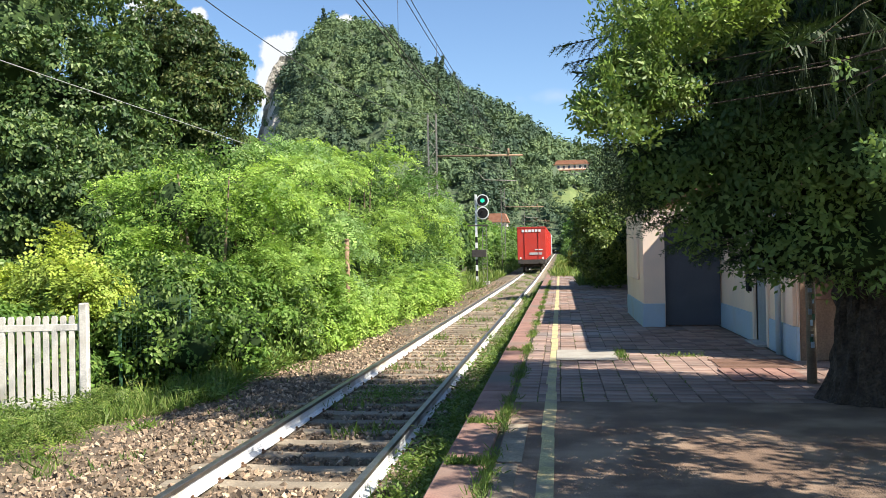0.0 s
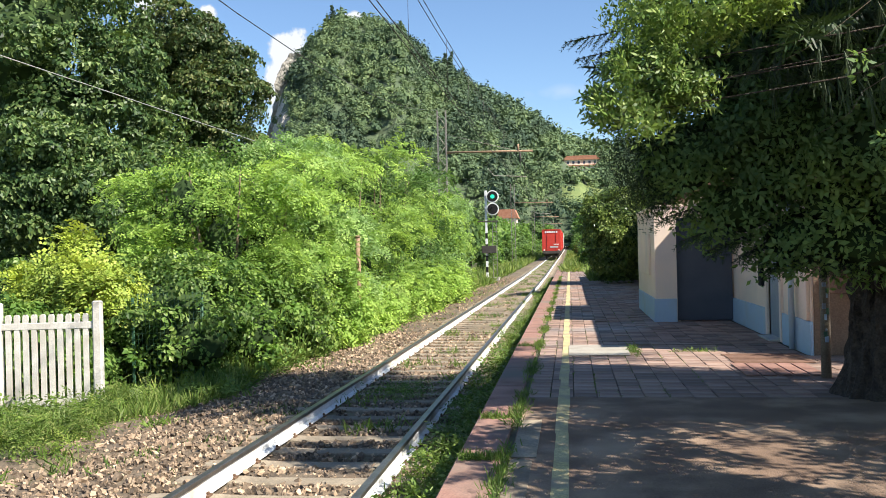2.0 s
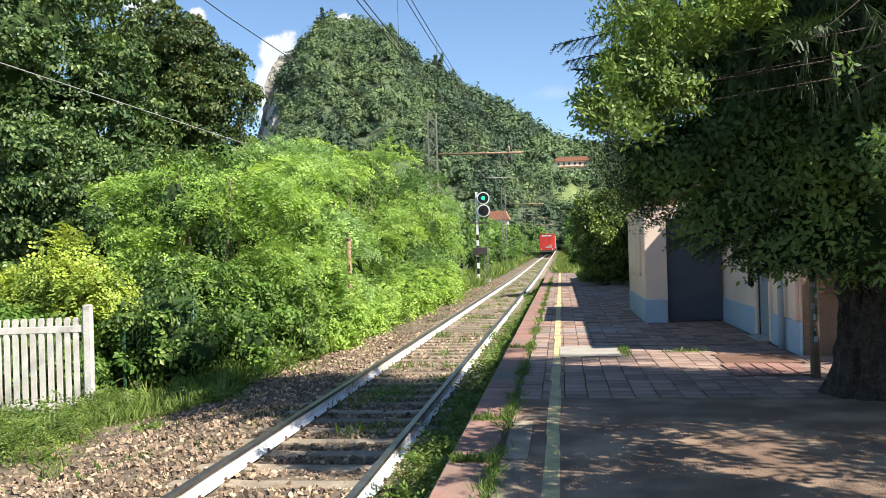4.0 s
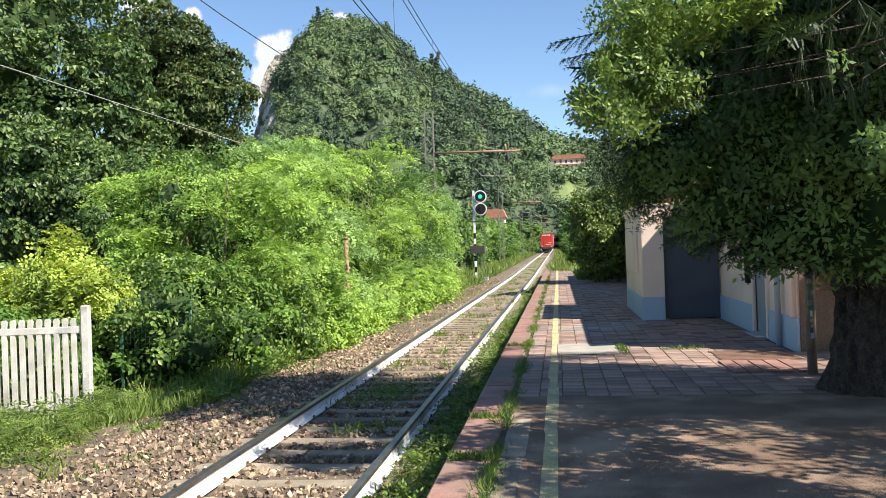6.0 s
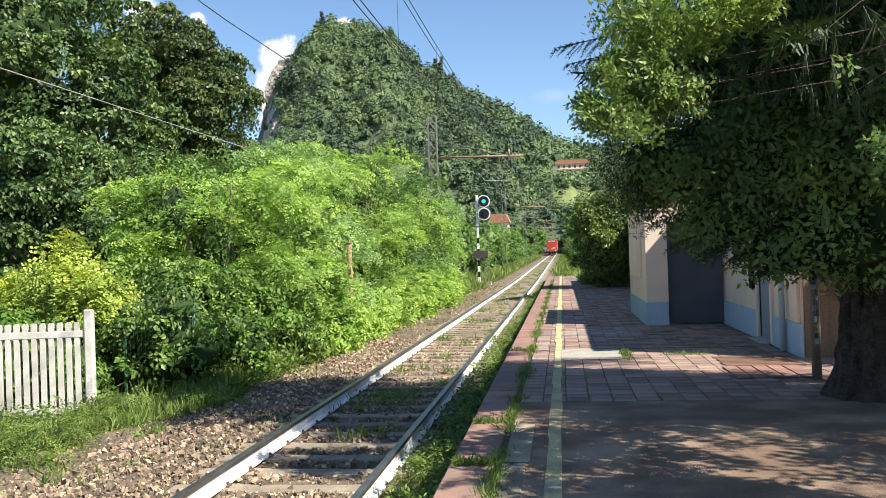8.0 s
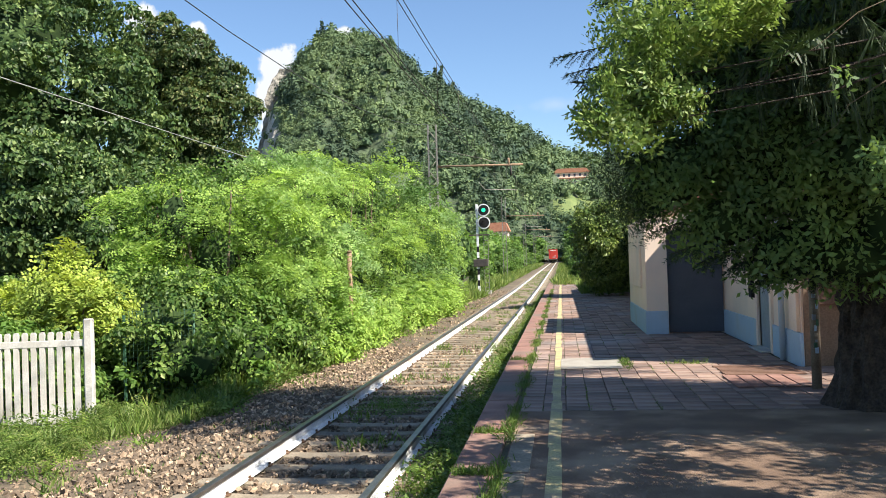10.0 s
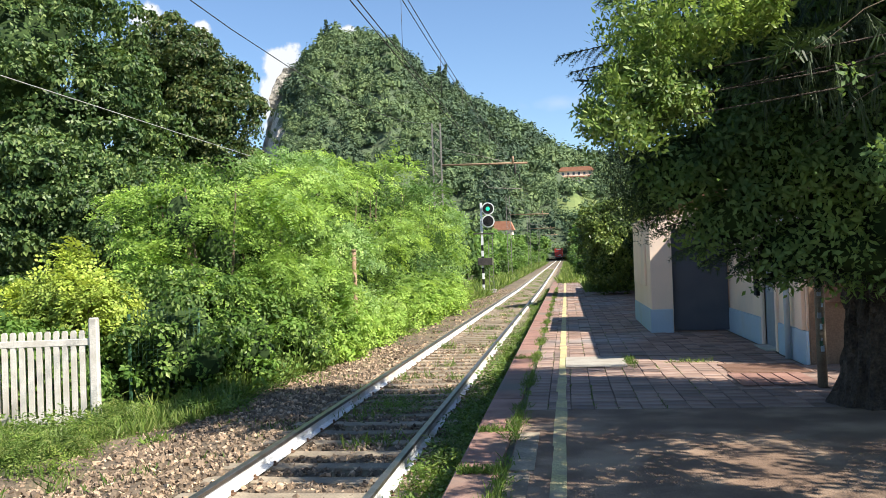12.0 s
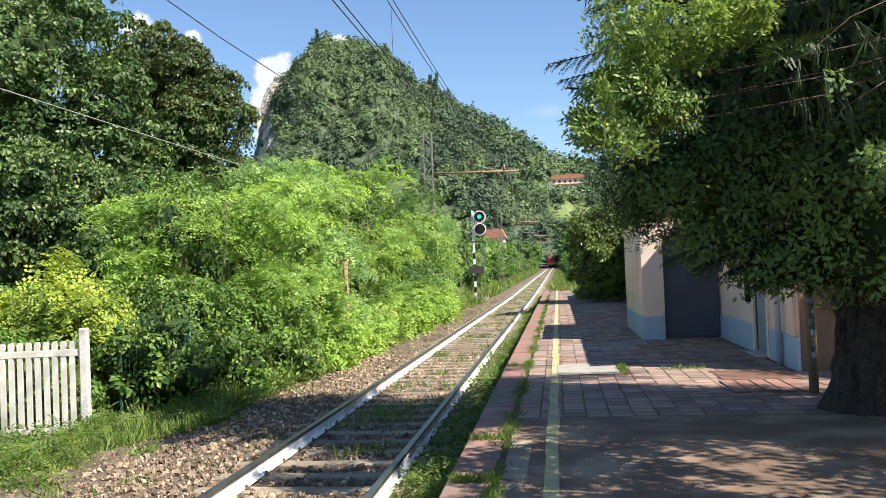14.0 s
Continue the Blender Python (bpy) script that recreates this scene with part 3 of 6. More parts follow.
# ---- building ----
def build_station():
    st = tagged(empty("station_building"), "low cream-pink plastered station building with pale blue plinth", "building")
    X, Y0, Y1, H = 3.40, 13.0, 46.0, 2.95
    # long wall toward the track with its door opening
    D0, D1, DH = 14.75, 15.65, 2.05
    wall = bmesh.new()
    for a, b, z0, z1 in ((Y0, D0, 0.0, H), (D1, 19.35, 0.0, H), (D0, D1, DH, H)):
        box(wall, X, X + 0.35, a, b, z0, z1)
    part("wall", wall, M_WALL, st, "cream-pink plaster wall")
    end = bmesh.new()
    for x0, x1, z0, z1 in ((X + 0.35, 3.98, 0, H), (X + 0.03, X + 0.35, 0, H), (4.72, 9.0, 0, H), (3.98, 4.72, 0, 0.86), (3.98, 4.72, 2.1, H)):
        box(end, x0, x1, Y0 - (0.0 if x0 > X + 0.3 else 0.02), Y0 + (0.35 if x0 > X + 0.3 else -0.003), z0, z1)
    part("end_wall", end, M_OCHRE, st, "brown weathered plaster end wall")
    win = part("window", boxed(3.98, 4.72, Y0 + 0.2, Y0 + 0.22, 0.86, 2.1), M_DOOR, st, "dark window with pale frame")
    for x0, x1 in ((3.98, 4.05), (4.32, 4.38), (4.65, 4.72)):
        part("window_frame", boxed(x0, x1, Y0 + 0.1, Y0 + 0.2, 0.86, 2.1, 0.004), M_CONC, win)
    part("window_sill", boxed(3.90, 4.80, Y0 - 0.08, Y0 + 0.1, 0.80, 0.86, 0.006), M_CONC, win)
    part("shutter", boxed(3.62, 3.96, Y0 - 0.05, Y0 - 0.004, 0.86, 2.12, 0.006), M_WOOD, st, "brown wooden shutter")
    for a, b in ((Y0 - 0.02, D0 - 0.12), (D1 + 0.12, 19.30)):
        part("plinth", boxed(X - 0.03, X + 0.02, a, b, -0.02, 0.47, 0.006), M_PLINTH, st, "pale blue painted plinth")
    for y in (D0 - 0.12, D1):
        part("door_jamb", boxed(X - 0.045, X + 0.10, y, y + 0.12, 0, DH + 0.1, 0.005), M_WALL, st)
    door = part("door", boxed(X + 0.02, X + 0.07, D0, D1, 0.03, DH), M_GREYDOOR, st, "grey metal door")
    part("door_panel", boxed(X + 0.008, X + 0.02, D0 + 0.12, D1 - 0.12, 0.2, 0.95, 0.004), M_GREYDOOR, door)
    part("door_handle", boxed(X - 0.04, X + 0.02, D0 + 0.07, D0 + 0.10, 1.0, 1.13, 0.004), M_GALV, door)
    part("letter_box", boxed(X - 0.10, X - 0.032, D1 + 0.13, D1 + 0.36, 0.85, 1.2, 0.01), M_BLACK, st, "dark wall-mounted box")
    part("doorstep", boxed(X - 0.20, X + 0.1, D0 - 0.02, D1 + 0.02, 0.0, 0.035, 0.008), M_CONC, st, "pale stone doorstep")
    for y in (13.05, 14.0):
        part("pilaster", boxed(X - 0.055, X - 0.002, y, y + 0.22, 0.48, H - 0.1, 0.005), M_WALL, st)
    part("downpipe", tube(bmesh.new(), [(X - 0.09, 13.75, 0.0), (X - 0.09, 13.75, H)], 0.045, 10), M_PLINTH, st, "blue-painted downpipe")
    # projecting block with the dark door
    B0, B1, BX, BH = 18.75, 23.2, 1.80, 2.38
    part("annex_wall", boxed(BX, 2.24, B0, B0 + 0.3, 0, BH), M_WALL, st)
    part("annex_lintel", boxed(2.24, 3.38, B0, B0 + 0.3, 2.15, BH), M_WALL, st)
    part("annex_side_wall", boxed(BX, BX + 0.3, B0 + 0.3, B1, 0, BH), M_WALL, st)
    part("annex_back_wall", boxed(BX + 0.3, 9, B1 - 0.3, B1, 0, BH), M_WALL, st)
    part("annex_plinth", boxed(BX - 0.03, 2.23, B0 - 0.03, B0 + 0.01, -0.02, 0.48, 0.006), M_PLINTH, st)
    part("annex_plinth", boxed(BX - 0.03, BX + 0.01, B0 + 0.01, B1 - 0.25, -0.02, 0.48, 0.006), M_PLINTH, st)
    part("blind_panel", boxed(BX - 0.05, BX - 0.002, B0 + 0.9, B1 - 0.6, 0.95, 1.85, 0.01), M_WALL, st, "raised plaster panel")
    part("sliding_door", boxed(2.25, 3.37, B0 + 0.12, B0 + 0.18, 0.02, 2.15), M_DOOR, st, "dark slate-grey sheet metal door")
    part("annex_roof", boxed(BX - 0.025, 3.7, B0 - 0.025, B1 + 0.03, BH, BH + 0.05, 0.008), M_WALL, st, "flat roof slab")
    # roof over the long range
    bm = bmesh.new()
    profile(bm, [(X - 0.32, H + 0.0), (6.4, H + 1.25), (9.4, H), (9.4, H - 0.08), (6.4, H + 1.15), (X - 0.32, H - 0.08)], 12.85, Y1)
    part("roof", bm, M_ROOF, st, "terracotta tiled roof")
    part("rear_wall", boxed(X, X + 0.35, B1, Y1, 0, H), M_WALL, st)
    return st


# ---- plants ----
def build_shrubs():
    rng = np.random.default_rng(21)
    feather = plume_shape(np.random.default_rng(31), 4, 0.30, 0.8, 0.22)
    broad = leaf_shape(0.72, 0.1)
    spray = spray_shape(np.random.default_rng(3), 6, 0.6, 0.8)
    spots = [(-6.95, 17.2, 4.25, 1.6), (-7.1, 20.0, 4.7, 2.1), (-7.2, 23.0, 4.9, 2.2), (-7.0, 26.8, 5.4, 2.3), (-7.2, 31.0, 5.9, 2.5),
             (-7.2, 35.6, 6.3, 2.5), (-6.8, 40.2, 5.6, 2.3), (-7.0, 44.6, 4.7, 1.8), (-7.5, 48.6, 3.7, 1.35), (-8.2, 18.0, 3.9, 1.05)]
    for i, (x, y, top, r) in enumerate(spots):
        s = tagged(empty("locust_bush", x, y, -0.62), "tall bright green feathery-leaved locust bush beside the track", "bush", "locust bushes along the track")
        h = top + 0.62
        lobes = [(0, 0, h * 0.50, r * 0.68, r * 0.78, h * 0.36), (0.5, -0.3, h * 0.28, r * 0.62, r * 0.66, h * 0.26), (-0.35 * r, -0.4 * r, h * 0.68, r * 0.5, r * 0.5, h * 0.25), (-0.3 * r, 0.4 * r, h * 0.7, r * 0.5, r * 0.5, h * 0.24)]
        solid = list(lobes)
        for k in range(20):
            a, e = rng.uniform(0, 6.28), rng.uniform(-0.75, 0.95)
            ce = math.sqrt(1 - e * e)
            q = rng.uniform(0.55, 1.05) * (1.0 if k % 3 else 0.65)
            lobes.append((min(math.cos(a) * r * 0.88 * ce, (-5.3 - x - q * 0.6) if i in (0, 1, 2) and e < 0.4 else 9.0), math.sin(a) * r * 0.95 * ce, h * (0.52 + 0.40 * e), q, q, q * 0.62))
        near = y < 27
        mat = (L_ROBINIA, L_ROBINIA, L_PALE, L_ROBINIA, L_ROBINIA, L_DARKBUSH, L_PALE, L_ROBINIA, L_ROBINIA, L_ROBINIA)[i]
        pads(s, lobes[4:], 235 if near else 130, 0.36 if near else 0.5, 19 if near else 12, feather, (0.26 if i == 2 else 0.215) if near else 0.33, mat, 100 + i, 0.2, 0.75, 0.33, 0.8, -0.2, -0.12)
        # darker leaves under the bright tufts: gap shade put into their colour
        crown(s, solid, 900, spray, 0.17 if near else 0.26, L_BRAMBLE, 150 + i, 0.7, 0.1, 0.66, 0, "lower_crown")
        cores(s, solid, 0.36, L_GAPSHADE, 40)
        for k in range(4):
            a = rng.uniform(0, 6.28)
            part("stem", tube(bmesh.new(), [(0.2 * math.cos(a), 0.2 * math.sin(a), -0.05), (0.5 * math.cos(a), 0.5 * math.sin(a), h * 0.4), (0.8 * math.cos(a), 0.8 * math.sin(a), h * 0.8)], [0.05, 0.035, 0.012], 6), M_TWIG, s)
    for i, (x, y, top, r, n) in enumerate([(-6.9, 14.9, 1.75, 1.35, 2200), (-6.2, 16.0, 1.5, 1.2, 1800), (-8.5, 15.6, 1.6, 1.4, 1500), (-8.2, 13.4, 0.85, 0.9, 1100), (-9.3, 12.9, 0.8, 0.9, 900), (-9.6, 13.4, 1.15, 1.2, 1200), (-5.9, 18.5, 1.1, 1.0, 1200), (-10.6, 15.2, 1.7, 1.5, 1200)]):
        s = tagged(empty("bramble_bush", x, y, -0.62), "dense dark green bramble bush with broad leaves", "bush", "brambles behind the fence")
        h = top + 0.62
        crown(s, [(0, 0, h * 0.45, r, r, h * 0.55), (0.4, -0.4, h * 0.3, r * 0.8, r * 0.7, h * 0.35), (-0.5, 0.2, h * 0.5, r * 0.7, r * 0.7, h * 0.45)], n // 3, spray, 0.17, L_BRAMBLE, 200 + i, 0.6, 0.4, 0.6, 0, "lower_crown")
        hull = [(0, 0, h * 0.45, r * 0.9, r * 0.9, h * 0.5), (0.4, -0.4, h * 0.3, r * 0.75, r * 0.65, h * 0.3), (-0.5, 0.2, h * 0.5, r * 0.65, r * 0.65, h * 0.4)]
        arch = bough_lobes(np.random.default_rng(220 + i), hull, 26, 0.42, 0.6)
        pads(s, arch, n // 14, 0.2, 26, broad, 0.10, L_GLOSSY if i in (1, 3, 4, 5) else L_HEDGE, 230 + i, 0.45, 0.6, 0.38, 0.8, 0.35, -0.3)
        cores(s, hull, 0.6, L_GAPSHADE, 60 + i)
    for i, (x, y, top, r) in enumerate([(-5.45, 19.3, 0.75, 0.75), (-4.95, 19.75, 1.5, 0.55), (-5.3, 21.2, 0.9, 0.6), (-5.2, 23.2, 1.0, 0.9), (-5.2, 26.3, 1.2, 1.0), (-5.1, 30.0, 1.3, 1.1), (-5.0, 34.5, 1.4, 1.2), (-5.3, 39.5, 1.3, 1.1), (-6.3, 45.0, 1.1, 0.8)]):
        s = tagged(empty("low_bush", x, y, -0.62), "low light green feathery bush beside the ballast", "bush", "low bushes beside the ballast")
        h = top + 0.62
        crown(s, [(0, 0, h * 0.4, r, r, h * 0.6), (0.2, -0.3, h * 0.3, r * 0.7, r * 0.7, h * 0.4), (-0.3, 0.4, h * 0.5, r * 0.6, r * 0.7, h * 0.5)], 650, feather, 0.27 if y < 30 else 0.38, L_ROBINIA, 250 + i, 0.6, 0.9, 0.3, 0.45)
    s = tagged(empty("yellow_bush", -8.7, 14.3, -0.62), "yellow-green leafy bush behind the white fence", "bush")
    crown(s, [(0.1, 0, 2.05, 0.6, 0.55, 0.38), (0.65, -0.1, 1.85, 0.5, 0.5, 0.32), (-0.4, 0.1, 1.75, 0.5, 0.45, 0.38), (0.15, 0.1, 2.4, 0.28, 0.3, 0.3), (0.95, 0.0, 1.55, 0.4, 0.4, 0.25), (-0.1, -0.2, 1.4, 0.5, 0.4, 0.3)], 160, feather_shape(5, 0.2, 0.45, 0.2), 0.24, L_YELLOW, 301, 0.7, 0.5, 0.4, 0)
    pads(s, [(0.1, 0, 1.95, 0.7, 0.55, 0.4), (0.75, -0.1, 1.75, 0.6, 0.5, 0.32), (-0.5, 0.1, 1.7, 0.6, 0.45, 0.38), (0.1, 0.1, 2.35, 0.22, 0.3, 0.35), (1.1, 0.0, 1.5, 0.45, 0.4, 0.25), (-0.1, -0.2, 1.4, 0.6, 0.4, 0.3)], 105, 0.24, 15, feather, 0.24, L_YELLOW, 302, 0.2, 0.7, 0.35, 0.8, -0.1, -0.4)
    for k in range(4):
        part("stem", tube(bmesh.new(), [(0.1 * k - 0.15, 0, -0.05), (0.2 * k - 0.3, 0.05, 1.0), (0.35 * k - 0.5, 0.1, 2.0)], [0.03, 0.022, 0.008], 6), M_TWIG, s)


def big_tree(name, x, y, hull, boughs, radius, count, per, size, mat, seed, label):
    """A broadleaf tree: layered boughs of hanging leaves with gaps over a dense, shade-coloured inside."""
    t = tagged(empty(name, x, y, -0.62), label, "tree")
    rng = np.random.default_rng(seed)
    layers = bough_lobes(rng, hull, boughs, radius, 0.42)
    pads(t, layers, count, radius * 0.36, per, leaf_shape(0.8, 0.16), size, mat, seed, 0.5, 0.5, 0.36, 0.8, 0.45, -0.25)
    crown(t, hull, count * 3, spray_shape(rng, 6, 0.62, 0.9, 0.3), size * 1.7, mat, seed + 50, 0.7, 0.1, 0.80, 0, "inner_leaves")
    cores(t, hull, 0.54, L_GAPSHADE, seed)
    top = max(l[2] + l[5] for l in hull)
    trunk_with_limbs(t, 0, 0, -0.05, top * 0.7, 0.3, [l[:3] for l in hull[1:6]], seed=seed)
    return t


def build_left_trees():
    big_tree("linden_tree", -20.6, 31.5, [(0, 0, 6.6, 5.7, 5.2, 6.0), (-0.4, 0, 12.2, 4.5, 4.4, 4.5), (2.9, -1.6, 5.4, 3.1, 3.2, 4.2), (1.2, -2.2, 9.8, 3.0, 2.8, 3.0), (-3.2, -1.5, 8.2, 3.3, 3.2, 4.2), (3.1, 0.4, 8.6, 2.3, 2.3, 1.8)],
             300, 1.0, 1900, 34, 0.20, L_LINDEN, 401, "large dense dark green broadleaf tree")
    big_tree("linden_tree", -16.2, 37.0, [(0.1, 0, 6.2, 2.8, 2.8, 4.4), (1.0, -0.2, 8.9, 2.2, 2.2, 2.3), (-1.0, -0.2, 11.1, 2.0, 2.0, 2.4), (0.2, -0.6, 10.9, 1.2, 1.3, 1.5), (2.0, -0.4, 10.4, 0.9, 1.1, 1.1)],
             170, 0.75, 1050, 36, 0.17, L_BROWNTIP, 402, "dark green tree with browning leaf tips")
    big_tree("linden_tree", -15.2, 25.5, [(0, 0, 3.3, 2.4, 2.4, 2.8), (-0.8, -0.6, 4.9, 1.5, 1.4, 1.4), (0.9, 0.2, 4.4, 1.4, 1.4, 1.7)],
             90, 0.8, 680, 38, 0.16, L_LINDEN, 404, "dark green broadleaf tree behind the bushes")


def fluted_trunk(top, seed):
    """A stout trunk with roots flaring at its foot and furrowed bark."""
    bm, n = bmesh.new(), 72
    zs = [-0.1 + 0.055 * k for k in range(44)] + [2.5, 3.2, 4.2, 6.0, 8.0, top]
    rings = []
    for z in zs:
        r = float(np.interp(z, [-0.1, 0.0, 0.12, 0.3, 0.6, 1.3, 2.5, 6.0, top], [0.62, 0.55, 0.48, 0.425, 0.37, 0.325, 0.30, 0.2, 0.02]))
        ring = []
        for k in range(n):
            a = 2 * math.pi * k / n
            d = Vector((math.cos(a), math.sin(a), 0))
            root = max(0.0, 0.5 - z) * 0.34 * max(0.0, noise.noise(d * 2.4 + Vector((seed, 0, 0))))
            bark = 0.06 * noise.noise(Vector((d.x * 7.5, d.y * 7.5, z * 1.3))) + 0.05 * noise.noise(Vector((d.x * 15, d.y * 15, z * 5.0)))
            ring.append(bm.verts.new(d * (r + root + bark * min(1.0, r * 3)) + Vector((0, 0, z))))
        rings.append(ring)
    for a, b in zip(rings, rings[1:]):
        for k in range(n):
            bm.faces.new((a[k], a[(k + 1) % n], b[(k + 1) % n], b[k]))
    bm.faces.new(rings[-1])
    return bm


def spruce_boughs(parent, trunk, tips, seed, mat):
    """Boughs reaching from the trunk to the tips, hung on both sides with short twigs full of needles."""
    rng = np.random.default_rng(seed)
    pos, ways = [], []
    for tip in tips:
        b = np.array(tip, float)
        a = np.array([trunk[0], trunk[1], b[2] + 0.15])
        m = a * 0.45 + b * 0.55 + np.array([0, 0, 0.30])
        pt = lambda f: a * (1 - f) ** 2 + m * 2 * f * (1 - f) + b * f * f
        part("bough", tube(bmesh.new(), [pt(f) for f in np.linspace(0, 1, 7)], [0.022, 0.018, 0.015, 0.012, 0.009, 0.007, 0.004], 6), M_BARK, parent)
        ln = np.linalg.norm(b - a)
        for f in np.linspace(0.15, 1.0, 44):
            p, d = pt(f), pt(min(1.0, f + 0.02)) - pt(f - 0.02)
            d /= np.linalg.norm(d)
            side = np.cross(d, [0, 0, 1.0])
            for sg in (-1, 1):
                tl = (0.10 + 0.42 * (1 - f) ** 0.6) * rng.uniform(0.6, 1.15)
                w = side * sg * rng.uniform(0.35, 0.75) + d * 0.65 + np.array([0, 0, rng.uniform(-0.75, -0.15)])
                w /= np.linalg.norm(w)
                k = max(3, int(tl / 0.028))
                q = (np.arange(k) + 0.5) / k
                pos.append(p + w * tl * q[:, None] + np.array([0, 0, -0.10]) * (tl * q ** 2)[:, None])
                ways.append(np.tile(w, (k, 1)))
            pos.append(p[None] + rng.normal(0, 0.004, (2, 3)))
            ways.append(np.tile(d, (2, 1)))
    tw, wy = np.concatenate(pos), np.concatenate(ways)
    v, q = [], []
    for k in range(5):
        a = 2 * math.pi * k / 5
        d = np.array([math.cos(a) * 0.75, 0.8, math.sin(a) * 0.75])
        w = np.array([-math.sin(a), 0, math.cos(a)]) * 0.11
        i = len(v)
        v += [tuple(-w), tuple(w), tuple(d + w * 0.4), tuple(d - w * 0.4)]
        q.append((i, i + 1, i + 2, i + 3))
    nz = rng.normal(0, 1, tw.shape)
    nz -= wy * (nz * wy).sum(1, keepdims=True)
    nz /= np.linalg.norm(nz, axis=1, keepdims=True)
    return cloud_of("bough_needles", (v, q), tw, np.stack([np.cross(wy, nz), wy, nz], 2), 0.030 * rng.uniform(0.8, 1.25, len(tw)), mat, parent, "dark green spruce needles")


def conifer(x, y, top, r, low, whorls, seed, label, needle=0.11):
    """A conifer: whorls of drooping limbs set with needle twigs."""
    rng = np.random.default_rng(seed)
    t = tagged(empty("conifer_tree", x, y, 0.0), label, "tree")
    part("trunk", fluted_trunk(top, seed), M_BARK, t)
    twigs, ways = [], []
    limbs = bmesh.new()
    for k in range(whorls):
        f = k / (whorls - 1)
        z = low + (top - low) * f ** 1.15
        rr = r * (1 - f ** 3) ** 0.6 + 0.2
        for j in range(7):
            a = 2 * math.pi * (j + rng.uniform(-0.3, 0.3)) / 7 + k * 0.7
            toward = max(0.0, math.cos(a - 1.134))
            bare = min(1.0, max(0.0, (5.8 - z) / 1.2))
            ln = rr * rng.uniform(0.75, 1.08) * (1 - 0.72 * toward * bare)
            pts = []
            for s in np.linspace(0, 1, 9):
                pts.append(np.array([math.cos(a) * ln * s, math.sin(a) * ln * s, z + 0.35 * s * ln * 0.3 - 0.55 * s * s * ln * 0.55]))
            tube(limbs, [Vector(p) for p in pts[::4]], [0.035, 0.02, 0.006], 5)
            side = np.array([-math.sin(a), math.cos(a), 0])
            out = np.array([math.cos(a), math.sin(a), -0.3])
            for s in np.linspace(0.2, 1, int(10 + 14 * ln / r)):
                p = np.array([math.cos(a) * ln * s, math.sin(a) * ln * s, z + 0.105 * s * ln - 0.3 * s * s * ln])
                for sg in (-1, 1):
                    tl = (0.55 * (1.15 - s)) * rng.uniform(0.6, 1.1) + 0.1
                    w = side * sg * 0.8 + out * 0.7 + np.array([0, 0, rng.uniform(-0.6, 0.05)])
                    w /= np.linalg.norm(w)
                    m = int(tl / 0.065)
                    for q in range(m):
                        twigs.append(p + w * tl * (q + 0.5) / m)
                        ways.append(w)
    part("branches", limbs, M_BARK, t)
    tw, wy = np.array(twigs), np.array(ways)
    n = len(tw)
    tuft_v, tuft_q = [], []
    for k in range(4):
        a = 2 * math.pi * k / 4
        d = np.array([math.cos(a) * 0.8, 0.75, math.sin(a) * 0.8])
        s = np.array([-math.sin(a), 0, math.cos(a)]) * 0.12
        b = len(tuft_v)
        tuft_v += [tuple(-s), tuple(s), tuple(d + s * 0.4), tuple(d - s * 0.4)]
        tuft_q.append((b, b + 1, b + 2, b + 3))
    nz = rng.normal(0, 1, (n, 3))
    nz -= wy * (nz * wy).sum(1, keepdims=True)
    nz /= np.linalg.norm(nz, axis=1, keepdims=True)
    rot = np.stack([np.cross(wy, nz), wy, nz], 2)
    cloud_of("needles", (tuft_v, tuft_q), tw, rot, needle * rng.uniform(0.7, 1.2, n), L_NEEDLE, t, "dark green drooping needles")
    return t


